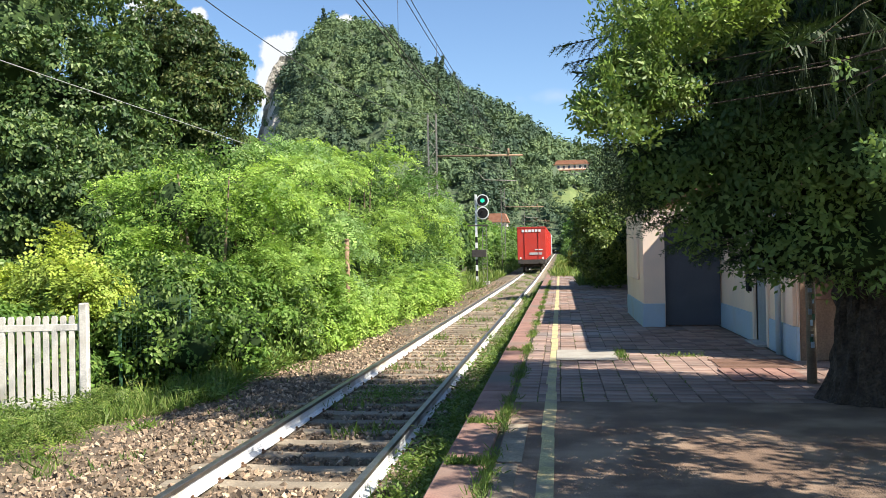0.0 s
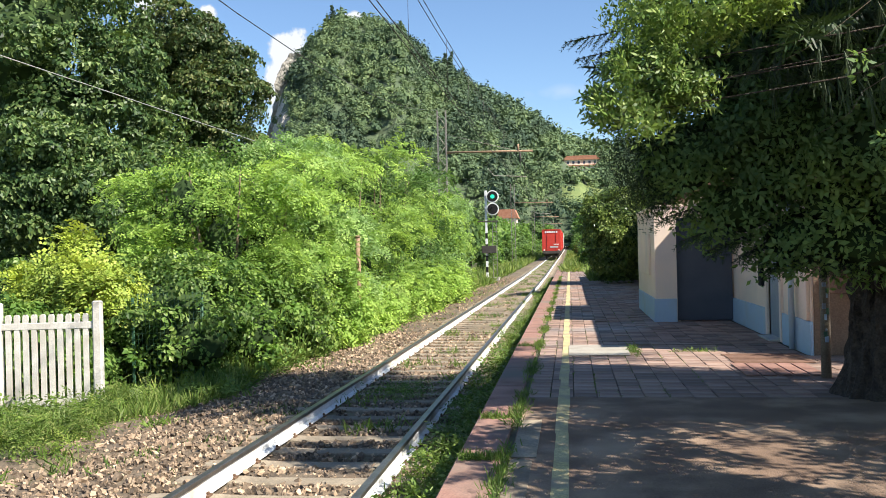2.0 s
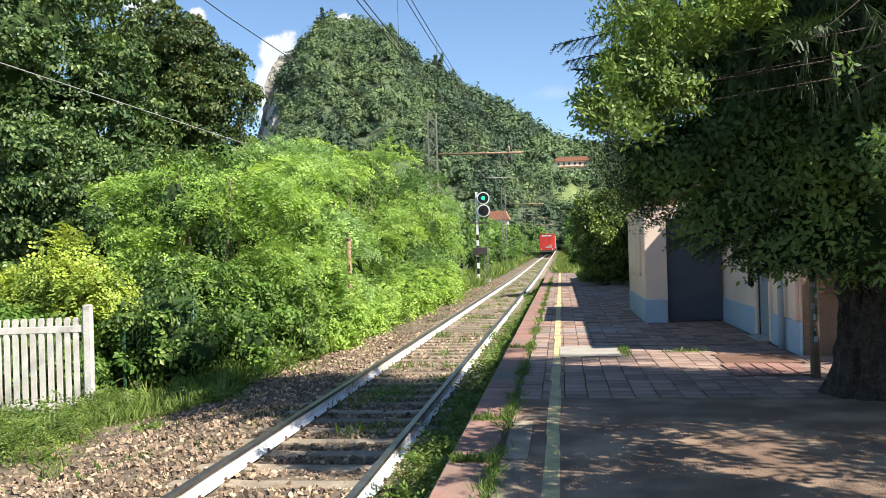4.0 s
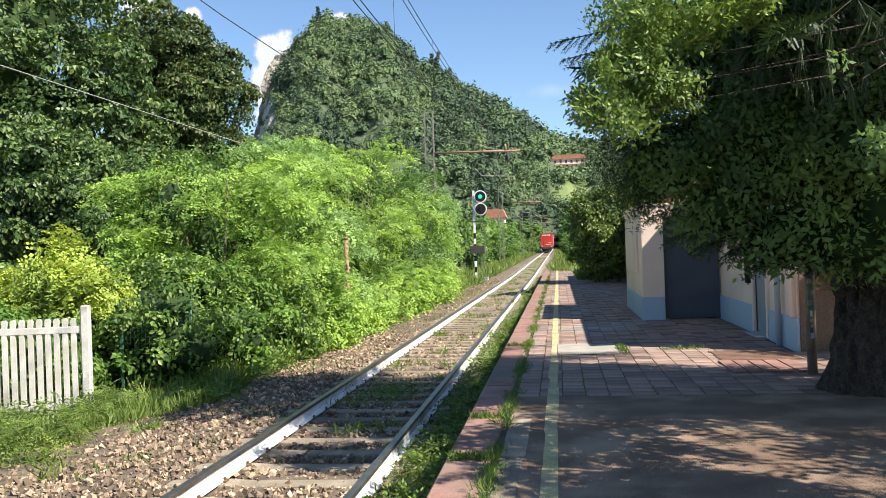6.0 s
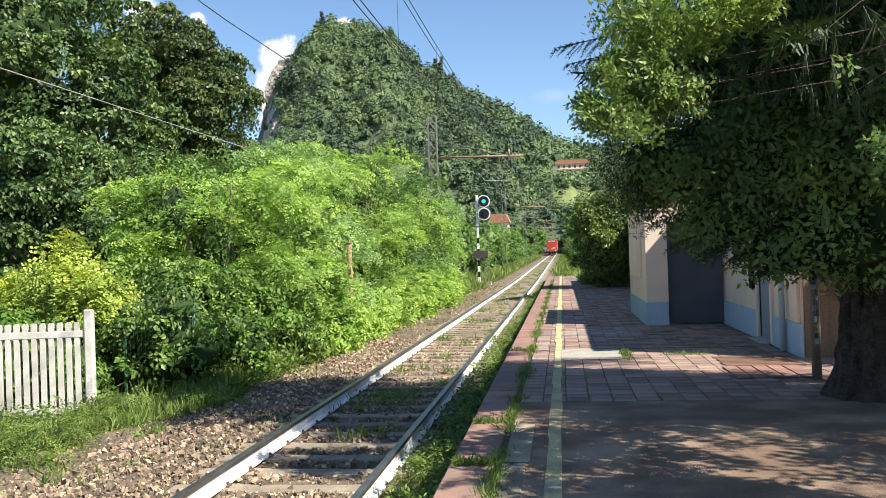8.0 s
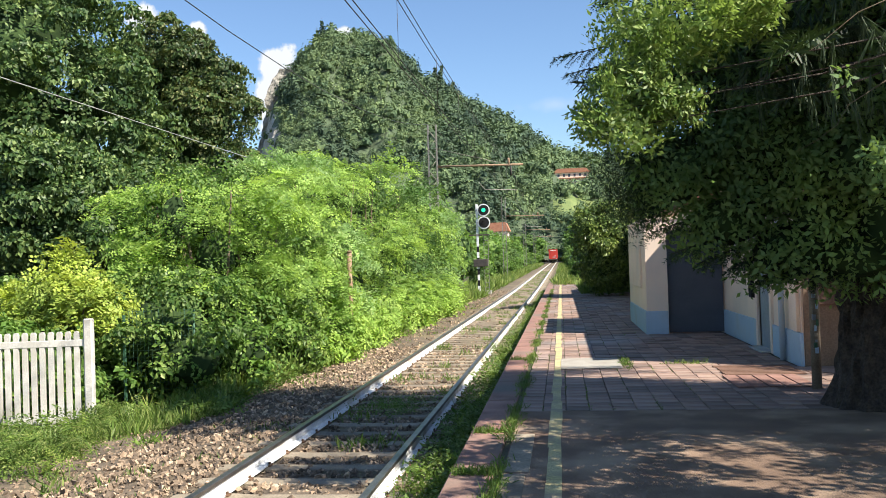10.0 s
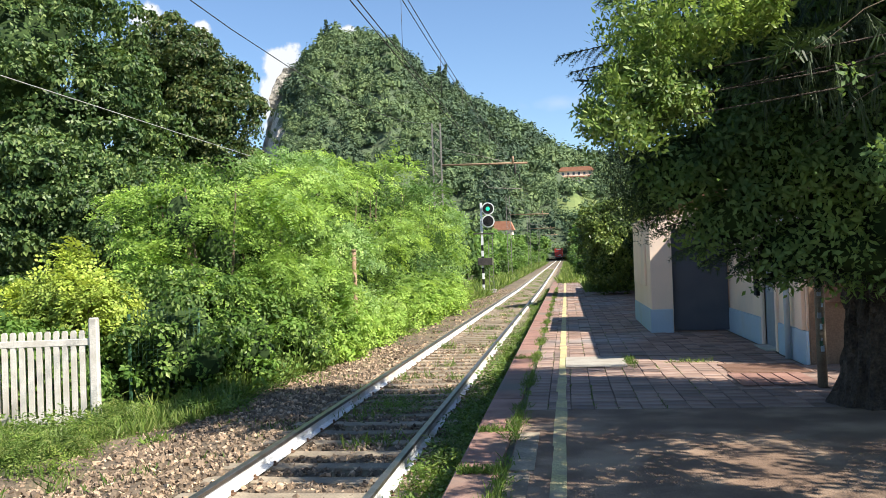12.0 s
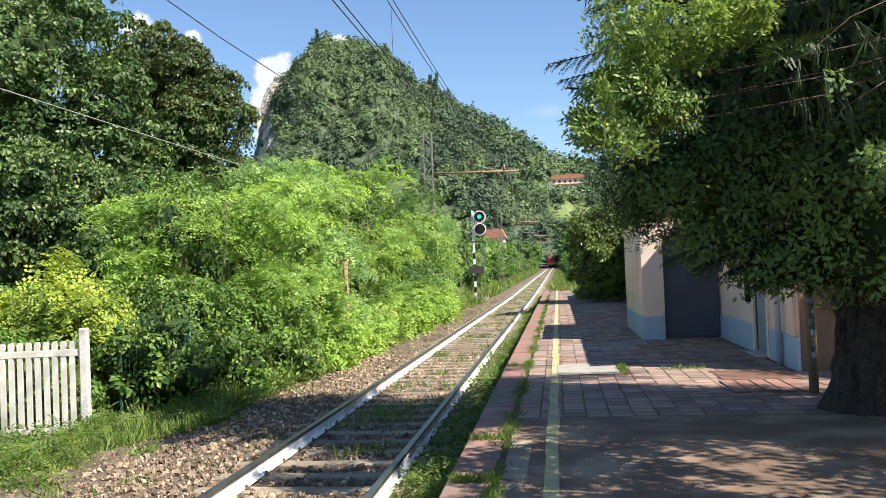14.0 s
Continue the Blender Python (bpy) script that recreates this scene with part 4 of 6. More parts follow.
def build_right_trees():
    spruce = conifer(3.32, 9.75, 10.4, 2.75, 3.1, 17, 501, "tall dark conifer with a thick trunk on the platform")
    tips = [(-0.07, 9.0, 3.56), (0.06, 9.05, 3.40), (0.36, 9.0, 4.1), (0.40, 9.0, 3.25), (0.42, 9.0, 4.75), (0.40, 9.1, 4.45), (0.46, 9.0, 4.1), (0.52, 8.9, 3.95), (0.45, 8.9, 3.7), (0.48, 9.0, 2.85), (0.56, 8.8, 2.5), (0.64, 8.9, 2.2), (0.84, 8.9, 1.75),
            (0.98, 8.7, 1.52), (1.25, 8.8, 1.42), (1.52, 8.7, 1.36), (1.80, 8.8, 1.24), (2.05, 8.7, 1.30), (2.34, 8.8, 1.22), (2.60, 8.9, 1.36), (0.6, 8.9, 3.1)]
    spruce_boughs(spruce, (0.0, -0.05), [(x - 3.17, y - 9.75, z + 0.12) for x, y, z in tips], 520, L_NEEDLE)
    t = tagged(empty("ash_tree", 4.4, 7.6, 0.0), "leafy ash tree overhanging the platform, backlit leaves", "tree")
    lobes = [(0.70, 7.3, 3.55, 0.34, 0.45, 0.32), (0.68, 7.2, 3.02, 0.32, 0.45, 0.26), (0.55, 7.2, 2.66, 0.34, 0.38, 0.15), (1.15, 7.3, 3.5, 0.40, 0.5, 0.30), (0.98, 7.4, 2.9, 0.28, 0.35, 0.18), (1.6, 7.4, 3.62, 0.36, 0.4, 0.2), (0.40, 7.2, 2.80, 0.2, 0.3, 0.12)]
    lobes = [(x - 4.4, y - 7.6, z, a, b, c) for x, y, z, a, b, c in lobes]
    rl = np.random.default_rng(530)
    pads(t, lobes, 175, 0.19, 10, spray_shape(rl, 8, 0.42, 1.1, 0.3), 0.108, L_SHADE, 502, 0.4, 0.5, 0.55, 0.65, 0.2)
    near = [(1.40, 4.55, 2.46, 0.14, 0.12, 0.04), (1.62, 4.5, 2.05, 0.10, 0.15, 0.12)]
    # yew leaf colour dims these ash sprays in place of real shade
    pads(t, [(x - 4.4, y - 7.6, z, a, b, c) for x, y, z, a, b, c in near], 9, 0.08, 6, spray_shape(rl, 7, 0.5, 1.0, 0.25), 0.075, L_YEW, 531, 0.4, 0.5, 0.5, 0.6, 0.3, name="near_leaves")
    for l in lobes:
        part("branch", tube(bmesh.new(), [(-0.1, 0, 3.6), (l[0] * 0.55, l[1] * 0.5, l[2] + 0.25), l[:3]], [0.012, 0.008, 0.003], 6), M_BARK, t)
    # lobes out of view, added to shade the near platform
    far = [(-0.7, -3.0, 3.9, 0.8, 0.9, 0.6), (1.2, -4.9, 4.3, 1.5, 1.0, 0.9), (3.6, -1.4, 5.6, 1.4, 1.2, 1.0), (-0.6, -1.9, 4.1, 0.8, 0.8, 0.6), (-0.2, -3.6, 3.7, 1.0, 1.0, 0.7), (1.9, -1.0, 5.3, 1.5, 1.1, 1.0), (-0.5, -4.4, 3.4, 1.1, 1.0, 0.6), (3.0, 0.2, 6.0, 1.5, 1.5, 1.0)]
    crown(t, far, 2500, feather_shape(4, 0.36, 0.8, 0.25), 0.34, L_SHADE, 504, 0.6, 0.6, 0.3, 0, "unseen_crown")
    # more unseen lobes, added to block sun and sky over platform and end wall
    shade = [(-1.2, -2.0, 4.0, 0.8, 0.7, 0.5), (-0.2, -3.8, 3.9, 1.1, 0.9, 0.7), (0.6, -0.6, 4.5, 0.9, 0.8, 0.6), (0.6, -0.6, 6.6, 1.0, 0.8, 0.6), (0.2, -0.2, 5.6, 0.7, 0.6, 0.5), (-0.4, -1.2, 4.2, 0.7, 0.7, 0.5),
             (0.0, -7.5, 4.5, 1.8, 2.0, 1.2), (2.5, -8.0, 5.5, 2.0, 2.2, 1.5), (0.5, -10.5, 5.0, 2.0, 2.0, 1.4), (4.5, -5.5, 6.0, 2.0, 2.2, 1.4), (4.8, -2.5, 6.5, 1.6, 1.8, 1.2), (3.2, 3.8, 4.4, 1.0, 1.2, 1.1), (4.2, 3.4, 5.4, 1.1, 1.2, 1.0)]
    crown(t, shade, 5900, feather_shape(4, 0.36, 0.8, 0.25), 0.34, L_SHADE, 506, 0.6, 0.6, 0.3, 0, "shade_crown")
    # thin unseen lobes, leaf count set to leave dappled sun on the asphalt
    crown(t, [(0.9, -2.4, 4.4, 1.2, 1.0, 0.5)], 62, feather_shape(4, 0.36, 0.8, 0.25), 0.34, L_SHADE, 511, 0.6, 0.6, 0.2, 0, "dapple_crown")
    crown(t, [(2.5, -2.8, 4.3, 1.0, 0.9, 0.5)], 400, feather_shape(4, 0.36, 0.8, 0.25), 0.34, L_SHADE, 512, 0.6, 0.6, 0.2, 0, "dapple_crown")
    y = tagged(empty("yew_tree", 4.6, 10.1, 0.0), "dark leafy yew drooping over the platform", "tree")
    low = [(-3.3, -1.0, 2.45, 0.55, 0.6, 0.5), (-2.85, -1.0, 1.95, 0.6, 0.6, 0.42), (-2.3, -1.1, 1.66, 0.6, 0.6, 0.42), (-1.7, -1.2, 1.60, 0.6, 0.6, 0.45), (-1.1, -1.2, 1.66, 0.7, 0.7, 0.5), (-2.2, -1.3, 2.6, 0.9, 0.8, 0.7),
           (-1.0, -1.6, 2.8, 1.0, 0.8, 0.9), (-1.6, -1.2, 3.8, 1.1, 0.9, 0.8), (-0.4, -1.3, 4.6, 1.3, 0.9, 1.2), (-0.2, -1.8, 2.4, 0.8, 0.7, 0.9), (-0.2, -0.7, 0.9, 0.6, 0.5, 0.9), (-3.4, -0.8, 3.3, 0.5, 0.5, 0.5), (-2.6, -1.0, 3.3, 0.6, 0.6, 0.6), (-1.7, -1.7, 2.9, 0.6, 0.5, 0.6), (-1.9, -1.8, 2.4, 0.5, 0.5, 0.4), (-2.05, -1.2, 3.15, 0.55, 0.5, 0.5)]
    boughs = [(-3.86, -0.93, 2.62, 0.2, 0.25, 0.18), (-3.88, -0.93, 2.36, 0.24, 0.25, 0.2), (-3.76, -0.9, 2.1, 0.22, 0.25, 0.18), (-3.6, -0.93, 2.3, 0.3, 0.3, 0.3), (-3.66, -0.9, 1.96, 0.2, 0.2, 0.12), (-3.98, -0.93, 2.9, 0.2, 0.25, 0.16), (-3.88, -0.93, 3.25, 0.22, 0.25, 0.18)]
    crown(y, boughs, 900, feather_shape(6, 0.16, 0.3, 0.6), 0.26, L_NEEDLE, 515, 0.7, -0.2, 0.2, 0, "hanging_bough")
    for l in boughs[:3] + boughs[5:]:
        part("branch", tube(bmesh.new(), [(-0.2, -0.2, 2.6), (-2.0, -0.6, l[2] + 0.45), l[:3]], [0.05, 0.03, 0.006], 5), M_BARK, y)
    mass = [(2.5, 8.5, 3.5, 0.7, 0.4, 0.6), (2.7, 8.5, 2.6, 0.7, 0.4, 0.6), (2.1, 8.5, 3.9, 0.6, 0.4, 0.5), (3.2, 8.4, 3.4, 0.5, 0.4, 0.8), (2.0, 8.6, 2.75, 0.5, 0.4, 0.4), (3.1, 8.6, 1.9, 0.5, 0.4, 0.6), (3.0, 8.4, 4.2, 0.7, 0.4, 0.5), (2.5, 8.7, 2.0, 0.45, 0.3, 0.35), (2.05, 8.7, 2.2, 0.4, 0.3, 0.3), (1.95, 9.0, 2.55, 0.4, 0.25, 0.35), (2.3, 9.0, 2.9, 0.4, 0.25, 0.35)]
    low += [(a - 4.6, b - 10.1, c, d, e, f) for a, b, c, d, e, f in mass]
    pads(y, low, 980, 0.26, 8, spray_shape(np.random.default_rng(9), 6, 0.46, 1.0, 0.35), 0.15, L_YEW, 505, 0.5, 0.3, 0.5, 0.8, 0.35)
    cores(y, low, 0.58, L_GAPSHADE, 505)
    part("trunk", tube(bmesh.new(), [(0, 0, -0.05), (-0.1, -0.1, 2.0), (-0.4, -0.5, 4.2)], [0.2, 0.16, 0.06], 9), M_BARK, y)
    for l in low:
        part("branch", tube(bmesh.new(), [(-0.1, -0.1, 1.6 + l[2] * 0.3), (l[0] * 0.5, l[1] * 0.5, l[2] + 0.35), l[:3]], [0.05, 0.03, 0.008], 5), M_BARK, y)
    trunk_with_limbs(t, 0, 0, -0.05, 5.0, 0.045, [], seed=502)
    part("twig", tube(bmesh.new(), [(-2.84, -0.63, 2.92), (-2.58, -0.63, 3.04), (-2.35, -0.63, 3.18), (-2.04, -0.63, 3.42), (0, 0, 4.3)], [0.001, 0.0015, 0.002, 0.003, 0.012], 5), M_TWIG, t, "thin bare twig")
    part("twig", tube(bmesh.new(), [(-2.52, -0.63, 2.39), (-2.38, -0.63, 2.46), (-2.23, -0.63, 2.57), (-2.14, -0.63, 2.72), (0, 0, 4.0)], [0.001, 0.0015, 0.002, 0.003, 0.012], 5), M_TWIG, t, "thin bare twig")
    p = tagged(empty("pine_tree", 5.2, 8.2, 0.0), "pine with long hanging dark green needles", "tree")
    tassel_v, tassel_q = [], []
    rp = np.random.default_rng(508)
    for k in range(12):
        a, o = rp.uniform(0, 6.28), rp.uniform(0.05, 0.4)
        d = np.array([math.cos(a) * o, math.sin(a) * o, -1.0]) * rp.uniform(0.7, 1.1)
        w = np.array([-math.sin(a), math.cos(a), 0]) * 0.013
        b = len(tassel_v)
        tassel_v += [tuple(-w), tuple(w), tuple(d + w * 0.4), tuple(d - w * 0.4)]
        tassel_q.append((b, b + 1, b + 2, b + 3))
    pl = [(-2.9, -0.7, 3.1, 0.4, 0.35, 0.35), (-2.5, -0.5, 3.5, 0.5, 0.4, 0.45), (-2.9, -0.2, 4.0, 0.6, 0.5, 0.45), (-3.2, 0.0, 3.3, 0.45, 0.4, 0.4), (-2.2, -0.3, 4.3, 0.6, 0.5, 0.5), (-2.1, -0.4, 2.9, 0.5, 0.4, 0.4), (-3.6, 0.3, 4.3, 0.5, 0.5, 0.4)]
    pp, pn = lobes_points(rp, pl, 320, 0.2)
    tilt = turns(rp, np.tile(np.array([0, 0, 1.0]), (320, 1)), 0.3)
    cloud_of("needles", (tassel_v, tassel_q), pp, tilt, 0.26 * rp.uniform(0.7, 1.3, 320), L_PINE, p, "long hanging pine needles")
    part("trunk", tube(bmesh.new(), [(0, 0, -0.05), (-0.1, 0, 2.5), (-0.2, 0, 6.0)], [0.22, 0.18, 0.08], 10), M_BARK, p)
    for l in pl:
        part("branch", tube(bmesh.new(), [(-0.15, 0, l[2] - 0.5), (l[0] * 0.5, l[1] * 0.5, l[2] + 0.1), l[:3]], [0.007, 0.005, 0.003], 5), M_BARK, p)
    s = tagged(empty("laurel_bush", 2.0, 38.5, 0.0), "large dark laurel bush with sunlit yellowish top", "bush")
    crown(s, [(0, 0, 2.0, 1.5, 1.9, 2.0), (-0.5, -0.6, 2.9, 0.9, 1.0, 1.0), (0.6, -0.5, 2.4, 1.2, 1.2, 1.6), (0.2, 0.5, 3.3, 1.0, 1.2, 0.8), (1.5, 0.5, 1.8, 1.2, 1.5, 1.8)], 1900, spray_shape(np.random.default_rng(5), 7, 0.55, 0.8), 0.28, L_LAUREL, 503, 0.6, 0.5, 0.75, 0)
    hull = [(0, 0, 2.0, 1.3, 1.7, 1.8), (-0.5, -0.6, 2.8, 0.75, 0.85, 0.85), (0.6, -0.5, 2.3, 1.0, 1.0, 1.4), (0.2, 0.5, 3.2, 0.85, 1.0, 0.7), (1.5, 0.5, 1.8, 1.0, 1.3, 1.6)]
    pads(s, bough_lobes(np.random.default_rng(509), hull, 70, 0.5, 0.6), 420, 0.24, 24, leaf_shape(0.5, 0.1), 0.16, L_LAUREL, 510, 0.4, 0.6, 0.4, 0.8, 0.1, -0.2)
    cores(s, hull, 0.74, L_GAPSHADE, 503)


def build_lineside_trees():
    """Trees on both sides of the line farther out, from three shapes."""
    rng = np.random.default_rng(61)
    shapes = []
    for i in range(3):
        t = tagged(empty("lineside_tree", 0, 0, -50), "green broadleaf tree beside the line", "tree", "trees along the line")
        lobes = [(0, 0, 3.6, 2.0, 2.0, 2.8)] + [(math.cos(a) * 1.3, math.sin(a) * 1.3, rng.uniform(1.6, 5.6), 1.1, 1.1, 1.1) for a in rng.uniform(0, 6.28, 8)]
        crown(t, lobes, 125, spray_shape(rng, 5, 0.7, 0.9), 1.25, L_GLOSSY if i else L_LINESIDE, 600 + i, 0.6, 0.4, 0.75, 0.68)
        part("trunk", tube(bmesh.new(), [(0, 0, 0), (0.1, 0, 2), (0, 0.1, 4.5)], [0.2, 0.15, 0.05], 7), M_BARK, t)
        shapes.append(t)
    spots = []
    for y in np.arange(62, 330, 7.5):
        spots.append((-9.5 - rng.uniform(0, 3) - 0.01 * y, y + rng.uniform(-2, 2), rng.uniform(0.6, 1.0)))
        spots.append((-15 - rng.uniform(0, 5), y + rng.uniform(-2, 2), rng.uniform(0.9, 1.4)))
    for y in np.arange(58, 330, 8):
        spots.append((3.6 + rng.uniform(0, 2.5) - max(0, y - 140) * 0.012, y + rng.uniform(-2, 2), rng.uniform(0.5, 0.85)))
        spots.append((9 + rng.uniform(0, 5), y + rng.uniform(-2, 2), rng.uniform(0.9, 1.4)))
    for y in np.arange(76, 320, 9):
        spots.append((1.6 + rng.uniform(0, 0.9) - max(0, y - 140) * 0.006, y + rng.uniform(-3, 3), rng.uniform(0.28, 0.45)))
        spots.append((-6.9 - rng.uniform(0, 1.2), y + rng.uniform(-3, 3), rng.uniform(0.3, 0.55)))
    for y in np.arange(296, 400, 9):
        spots.append((6.5 + rng.uniform(0, 2), float(y), rng.uniform(1.7, 2.1)))
    for x in np.arange(-24, 30, 5):
        spots.append((x, (430 if abs(x + 2.4) < 6 else 348) + rng.uniform(-4, 12), rng.uniform(1.2, 2.0)))
    for x in np.arange(-13, 9, 2.4):
        spots.append((float(x), 404 + rng.uniform(-3, 3), rng.uniform(0.5, 0.65)))
    for k, (x, y, s) in enumerate(spots):
        src = shapes[k % 3]
        m = pose(x, y, -0.65 + track_rise(y), 0, 0, rng.uniform(0, 360))
        if k < 3:
            src.matrix_basis = m
            src.scale = (s, s, s)
        else:
            c = copy_thing(src, m)
            c.scale = (s, s, s)


# ---- hill ----
HILL_Y = 620.0
def hill_top(x):
    px = [-420, -300, -226, -216, -211, -206, -195, -176, -161, -138, -114, -94, -72, -51, -34, -8, 4, 60, 160, 300, 600]
    pz = [14, 25, 38, 82, 104, 122, 137, 156, 166, 162, 152, 132, 119, 102, 94, 78, 72, 60, 54, 44, 24]
    return float(np.interp(x, px, pz))


def hill_z(x, y):
    """Height of the hill: its crest line falls off toward the viewer and away, cut by gullies."""
    d = (HILL_Y - y) / 270.0
    u = x * HILL_Y / max(y, 300.0)
    top = hill_top(u)
    f = max(0.0, 1 - d ** 1.25) if d >= 0 else max(0.0, 1 + d * 0.8)
    g = noise.noise(Vector((u * 0.030, y * 0.006, 1))) + 0.5 * noise.noise(Vector((u * 0.07, y * 0.012, 4)))
    return (top - 2) * f + 2.0 + 22 * g * f * min(1.0, abs(d) * 3.5)


def build_hill():
    hill = tagged(empty("hill"), "steep wooded hill with a bare rock face", "hill", kind="structure")
    bm = bmesh.new()
    xs = np.concatenate([np.linspace(-420, -235, 10), np.linspace(-230, -195, 12), np.linspace(-188, 60, 60), np.linspace(80, 600, 14)])
    ys = np.linspace(345, 760, 40)
    grid = [[bm.verts.new((x, y, hill_z(x, y))) for x in xs] for y in ys]
    for a, b in zip(grid, grid[1:]):
        for k in range(len(xs) - 1):
            f = bm.faces.new((a[k], a[k + 1], b[k + 1], b[k]))
            c = f.calc_center_median()
            u, w = c.x * 600 / c.y, c.z * 600 / c.y
            f.material_index = 1 if -224 < u < -197 and w > 60 else (2 if -4 < u < 25 and 25 < w < 44 else 0)
    part("slope", bm, [M_FOREST, M_ROCK, M_MEADOW], hill)
    rng = np.random.default_rng(71)
    kinds = {"bright": ([], []), "dark": ([], [])}
    total = 0
    while total < 5200:
        y = 350 + 285 * rng.random() ** 0.8
        x = rng.uniform(-250, 110) * y / 600
        z = hill_z(x, y)
        u, w = x * 600 / y, (z - 1.6) * 600 / y
        if z < 3 and y > 420 or (u < -98 and w < 62) or (u < -60 and w < 18):
            continue
        if -222 < u < -194 and w > 66 and w < 135 and rng.random() < 0.95:
            continue
        if -3 < u < 24 and 26 < w < 42 and rng.random() < 0.85:
            continue
        if -5 < u < 23 and 46 < w < 63 and y < 520:
            continue
        # diagonal band of darker crowns puts the gully's shade into leaf colour
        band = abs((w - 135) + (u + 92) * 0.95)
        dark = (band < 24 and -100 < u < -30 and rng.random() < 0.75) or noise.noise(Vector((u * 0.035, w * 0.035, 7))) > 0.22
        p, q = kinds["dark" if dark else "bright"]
        p.append((x, y, z))
        q.append(min(7.0, 1.6 + rng.gamma(1.5, 1.05)) * (0.55 + 0.45 * y / 600))
        total += 1
    quad = [(-0.5, -0.5, 0), (0.5, -0.5, 0.1), (0.5, 0.5, 0), (-0.5, 0.5, 0.1)], [(0, 1, 2, 3)]
    bv, bq = [], []
    m = 1
    for ax in range(3):
        for sg in (-1, 1):
            b = len(bv)
            for i in range(m + 1):
                for j in range(m + 1):
                    c = [0, 0, 0]
                    c[ax], c[(ax + 1) % 3], c[(ax + 2) % 3] = sg, sg * (2 * i / m - 1), 2 * j / m - 1
                    c = Vector(c).normalized()
                    c *= 0.94 + 0.16 * noise.noise(c * 2.1) + 0.12 * noise.noise(c * 5.0)
                    bv.append(tuple(c))
            bq += [(b + i * (m + 1) + j, b + (i + 1) * (m + 1) + j, b + (i + 1) * (m + 1) + j + 1, b + i * (m + 1) + j + 1) for i in range(m) for j in range(m)]
    # weld the six sides into one body
    place, seen, welded = [], {}, []
    for c in bv:
        key = tuple(round(a, 4) for a in c)
        if key not in seen:
            seen[key] = len(welded)
            welded.append(c)
        place.append(seen[key])
    body_shape = (welded, [tuple(place[a] for a in q) for q in bq])
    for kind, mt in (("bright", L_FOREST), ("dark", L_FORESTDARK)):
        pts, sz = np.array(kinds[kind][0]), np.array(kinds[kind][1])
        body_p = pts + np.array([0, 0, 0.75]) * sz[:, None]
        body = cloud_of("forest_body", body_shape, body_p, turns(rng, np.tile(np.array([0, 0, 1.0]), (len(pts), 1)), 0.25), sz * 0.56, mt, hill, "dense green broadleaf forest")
        tagged(body, kind="stuff")
        n, k = len(pts), 62
        d = rng.normal(0, 1, (n, k, 3))
        d /= np.linalg.norm(d, axis=2, keepdims=True)
        d[:, :, 2] = np.abs(d[:, :, 2]) * 1.2 - 0.3
        tall = (1.25 if kind == "dark" else 1.0)
        p = pts[:, None, :] + d * np.array([1, 1, tall]) * sz[:, None, None] * (0.58 + 0.54 * rng.random((n, k, 1)) + 0.12 * np.sin(d[:, :, :1] * 7 + pts[:, None, :1])) + np.array([0, 0, 1.0]) * sz[:, None, None] * 0.8
        rot = turns(rng, (d + np.array([0, 0, 0.25])).reshape(-1, 3), 0.24)
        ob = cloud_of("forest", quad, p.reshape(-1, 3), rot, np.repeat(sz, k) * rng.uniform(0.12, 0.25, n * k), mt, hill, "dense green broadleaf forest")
        tagged(ob, kind="stuff")
    # bare rock face
    face = bmesh.new()
    g = []
    for j in range(23):
        w = 60 + 80 * j / 22
        left = float(np.interp(w, [60, 97, 127, 141], [-212, -205.5, -198, -190]))
        row = []
        for i in range(11):
            u = left + 13 * i / 10
            q = noise.fractal(Vector((u * 0.12, w * 0.07, 2)), 1.0, 2.0, 4)
            row.append(face.verts.new((u + 1.6 * q, 592 + i * 1.2 + 5 * q, w + 1.6)))
        g.append(row)
    for a, b in zip(g, g[1:]):
        for i in range(10):
            face.faces.new((a[i], a[i + 1], b[i + 1], b[i]))
    part("rock_face", face, M_ROCK, hill, "bare pale grey rock face")
    # a few taller trees standing out on the crest
    for u, hh in ((-161, 21), (-165, 17), (-155, 15), (-112, 15), (-78, 21), (-82, 17), (-70, 13), (-45, 14), (-38, 15), (-33, 13), (-20, 13), (-178, 14), (-138, 12)):
        t = tagged(empty("crest_tree", u * 615 / 600, 615, hill_z(u * 615 / 600, 615)), "slender dark tree on the hill crest", "tree", "trees on the crest")
        rr = np.random.default_rng(int(700 + u))
        lob = [(rr.uniform(-0.8, 0.8), 0, hh * f, 4.2 * (1.1 - f), 4.2 * (1.1 - f), hh * 0.12) for f in (0.3, 0.45, 0.6, 0.78)]
        crown(t, lob, 420, quad, 0.95, L_FORESTDARK if u in (-161, -78, -82) else L_FOREST, int(700 + u), 0.6, 0.2, 0.3, 0)
        part("trunk", tube(bmesh.new(), [(0, 0, -2), (0, 0, hh)], [0.3, 0.05], 5), M_BARK, t)
    # villa on the slope
    v = tagged(empty("villa", 7.0, 500, 47.5), "long white villa with terracotta roof on the hillside", "house")
    part("wall", boxed(-9, 10, 0, 8, -6, 3.0), M_WALL, v)
    bm = bmesh.new()
    profile(bm, [(-10, 2.9), (10.8, 2.9), (8.5, 5.2), (-7.5, 5.2)], -0.8, 9)
    part("roof", bm, M_ROOF, v, "terracotta roof")
    for i in range(6):
        part("window", boxed(-7.5 + 3 * i, -6.3 + 3 * i, -0.06, 0.02, 0.6, 2.2), M_DOOR, v)
    part("balcony", boxed(-8.8, 9.8, -1.3, 0, -0.6, -0.1), M_ROOF, v)
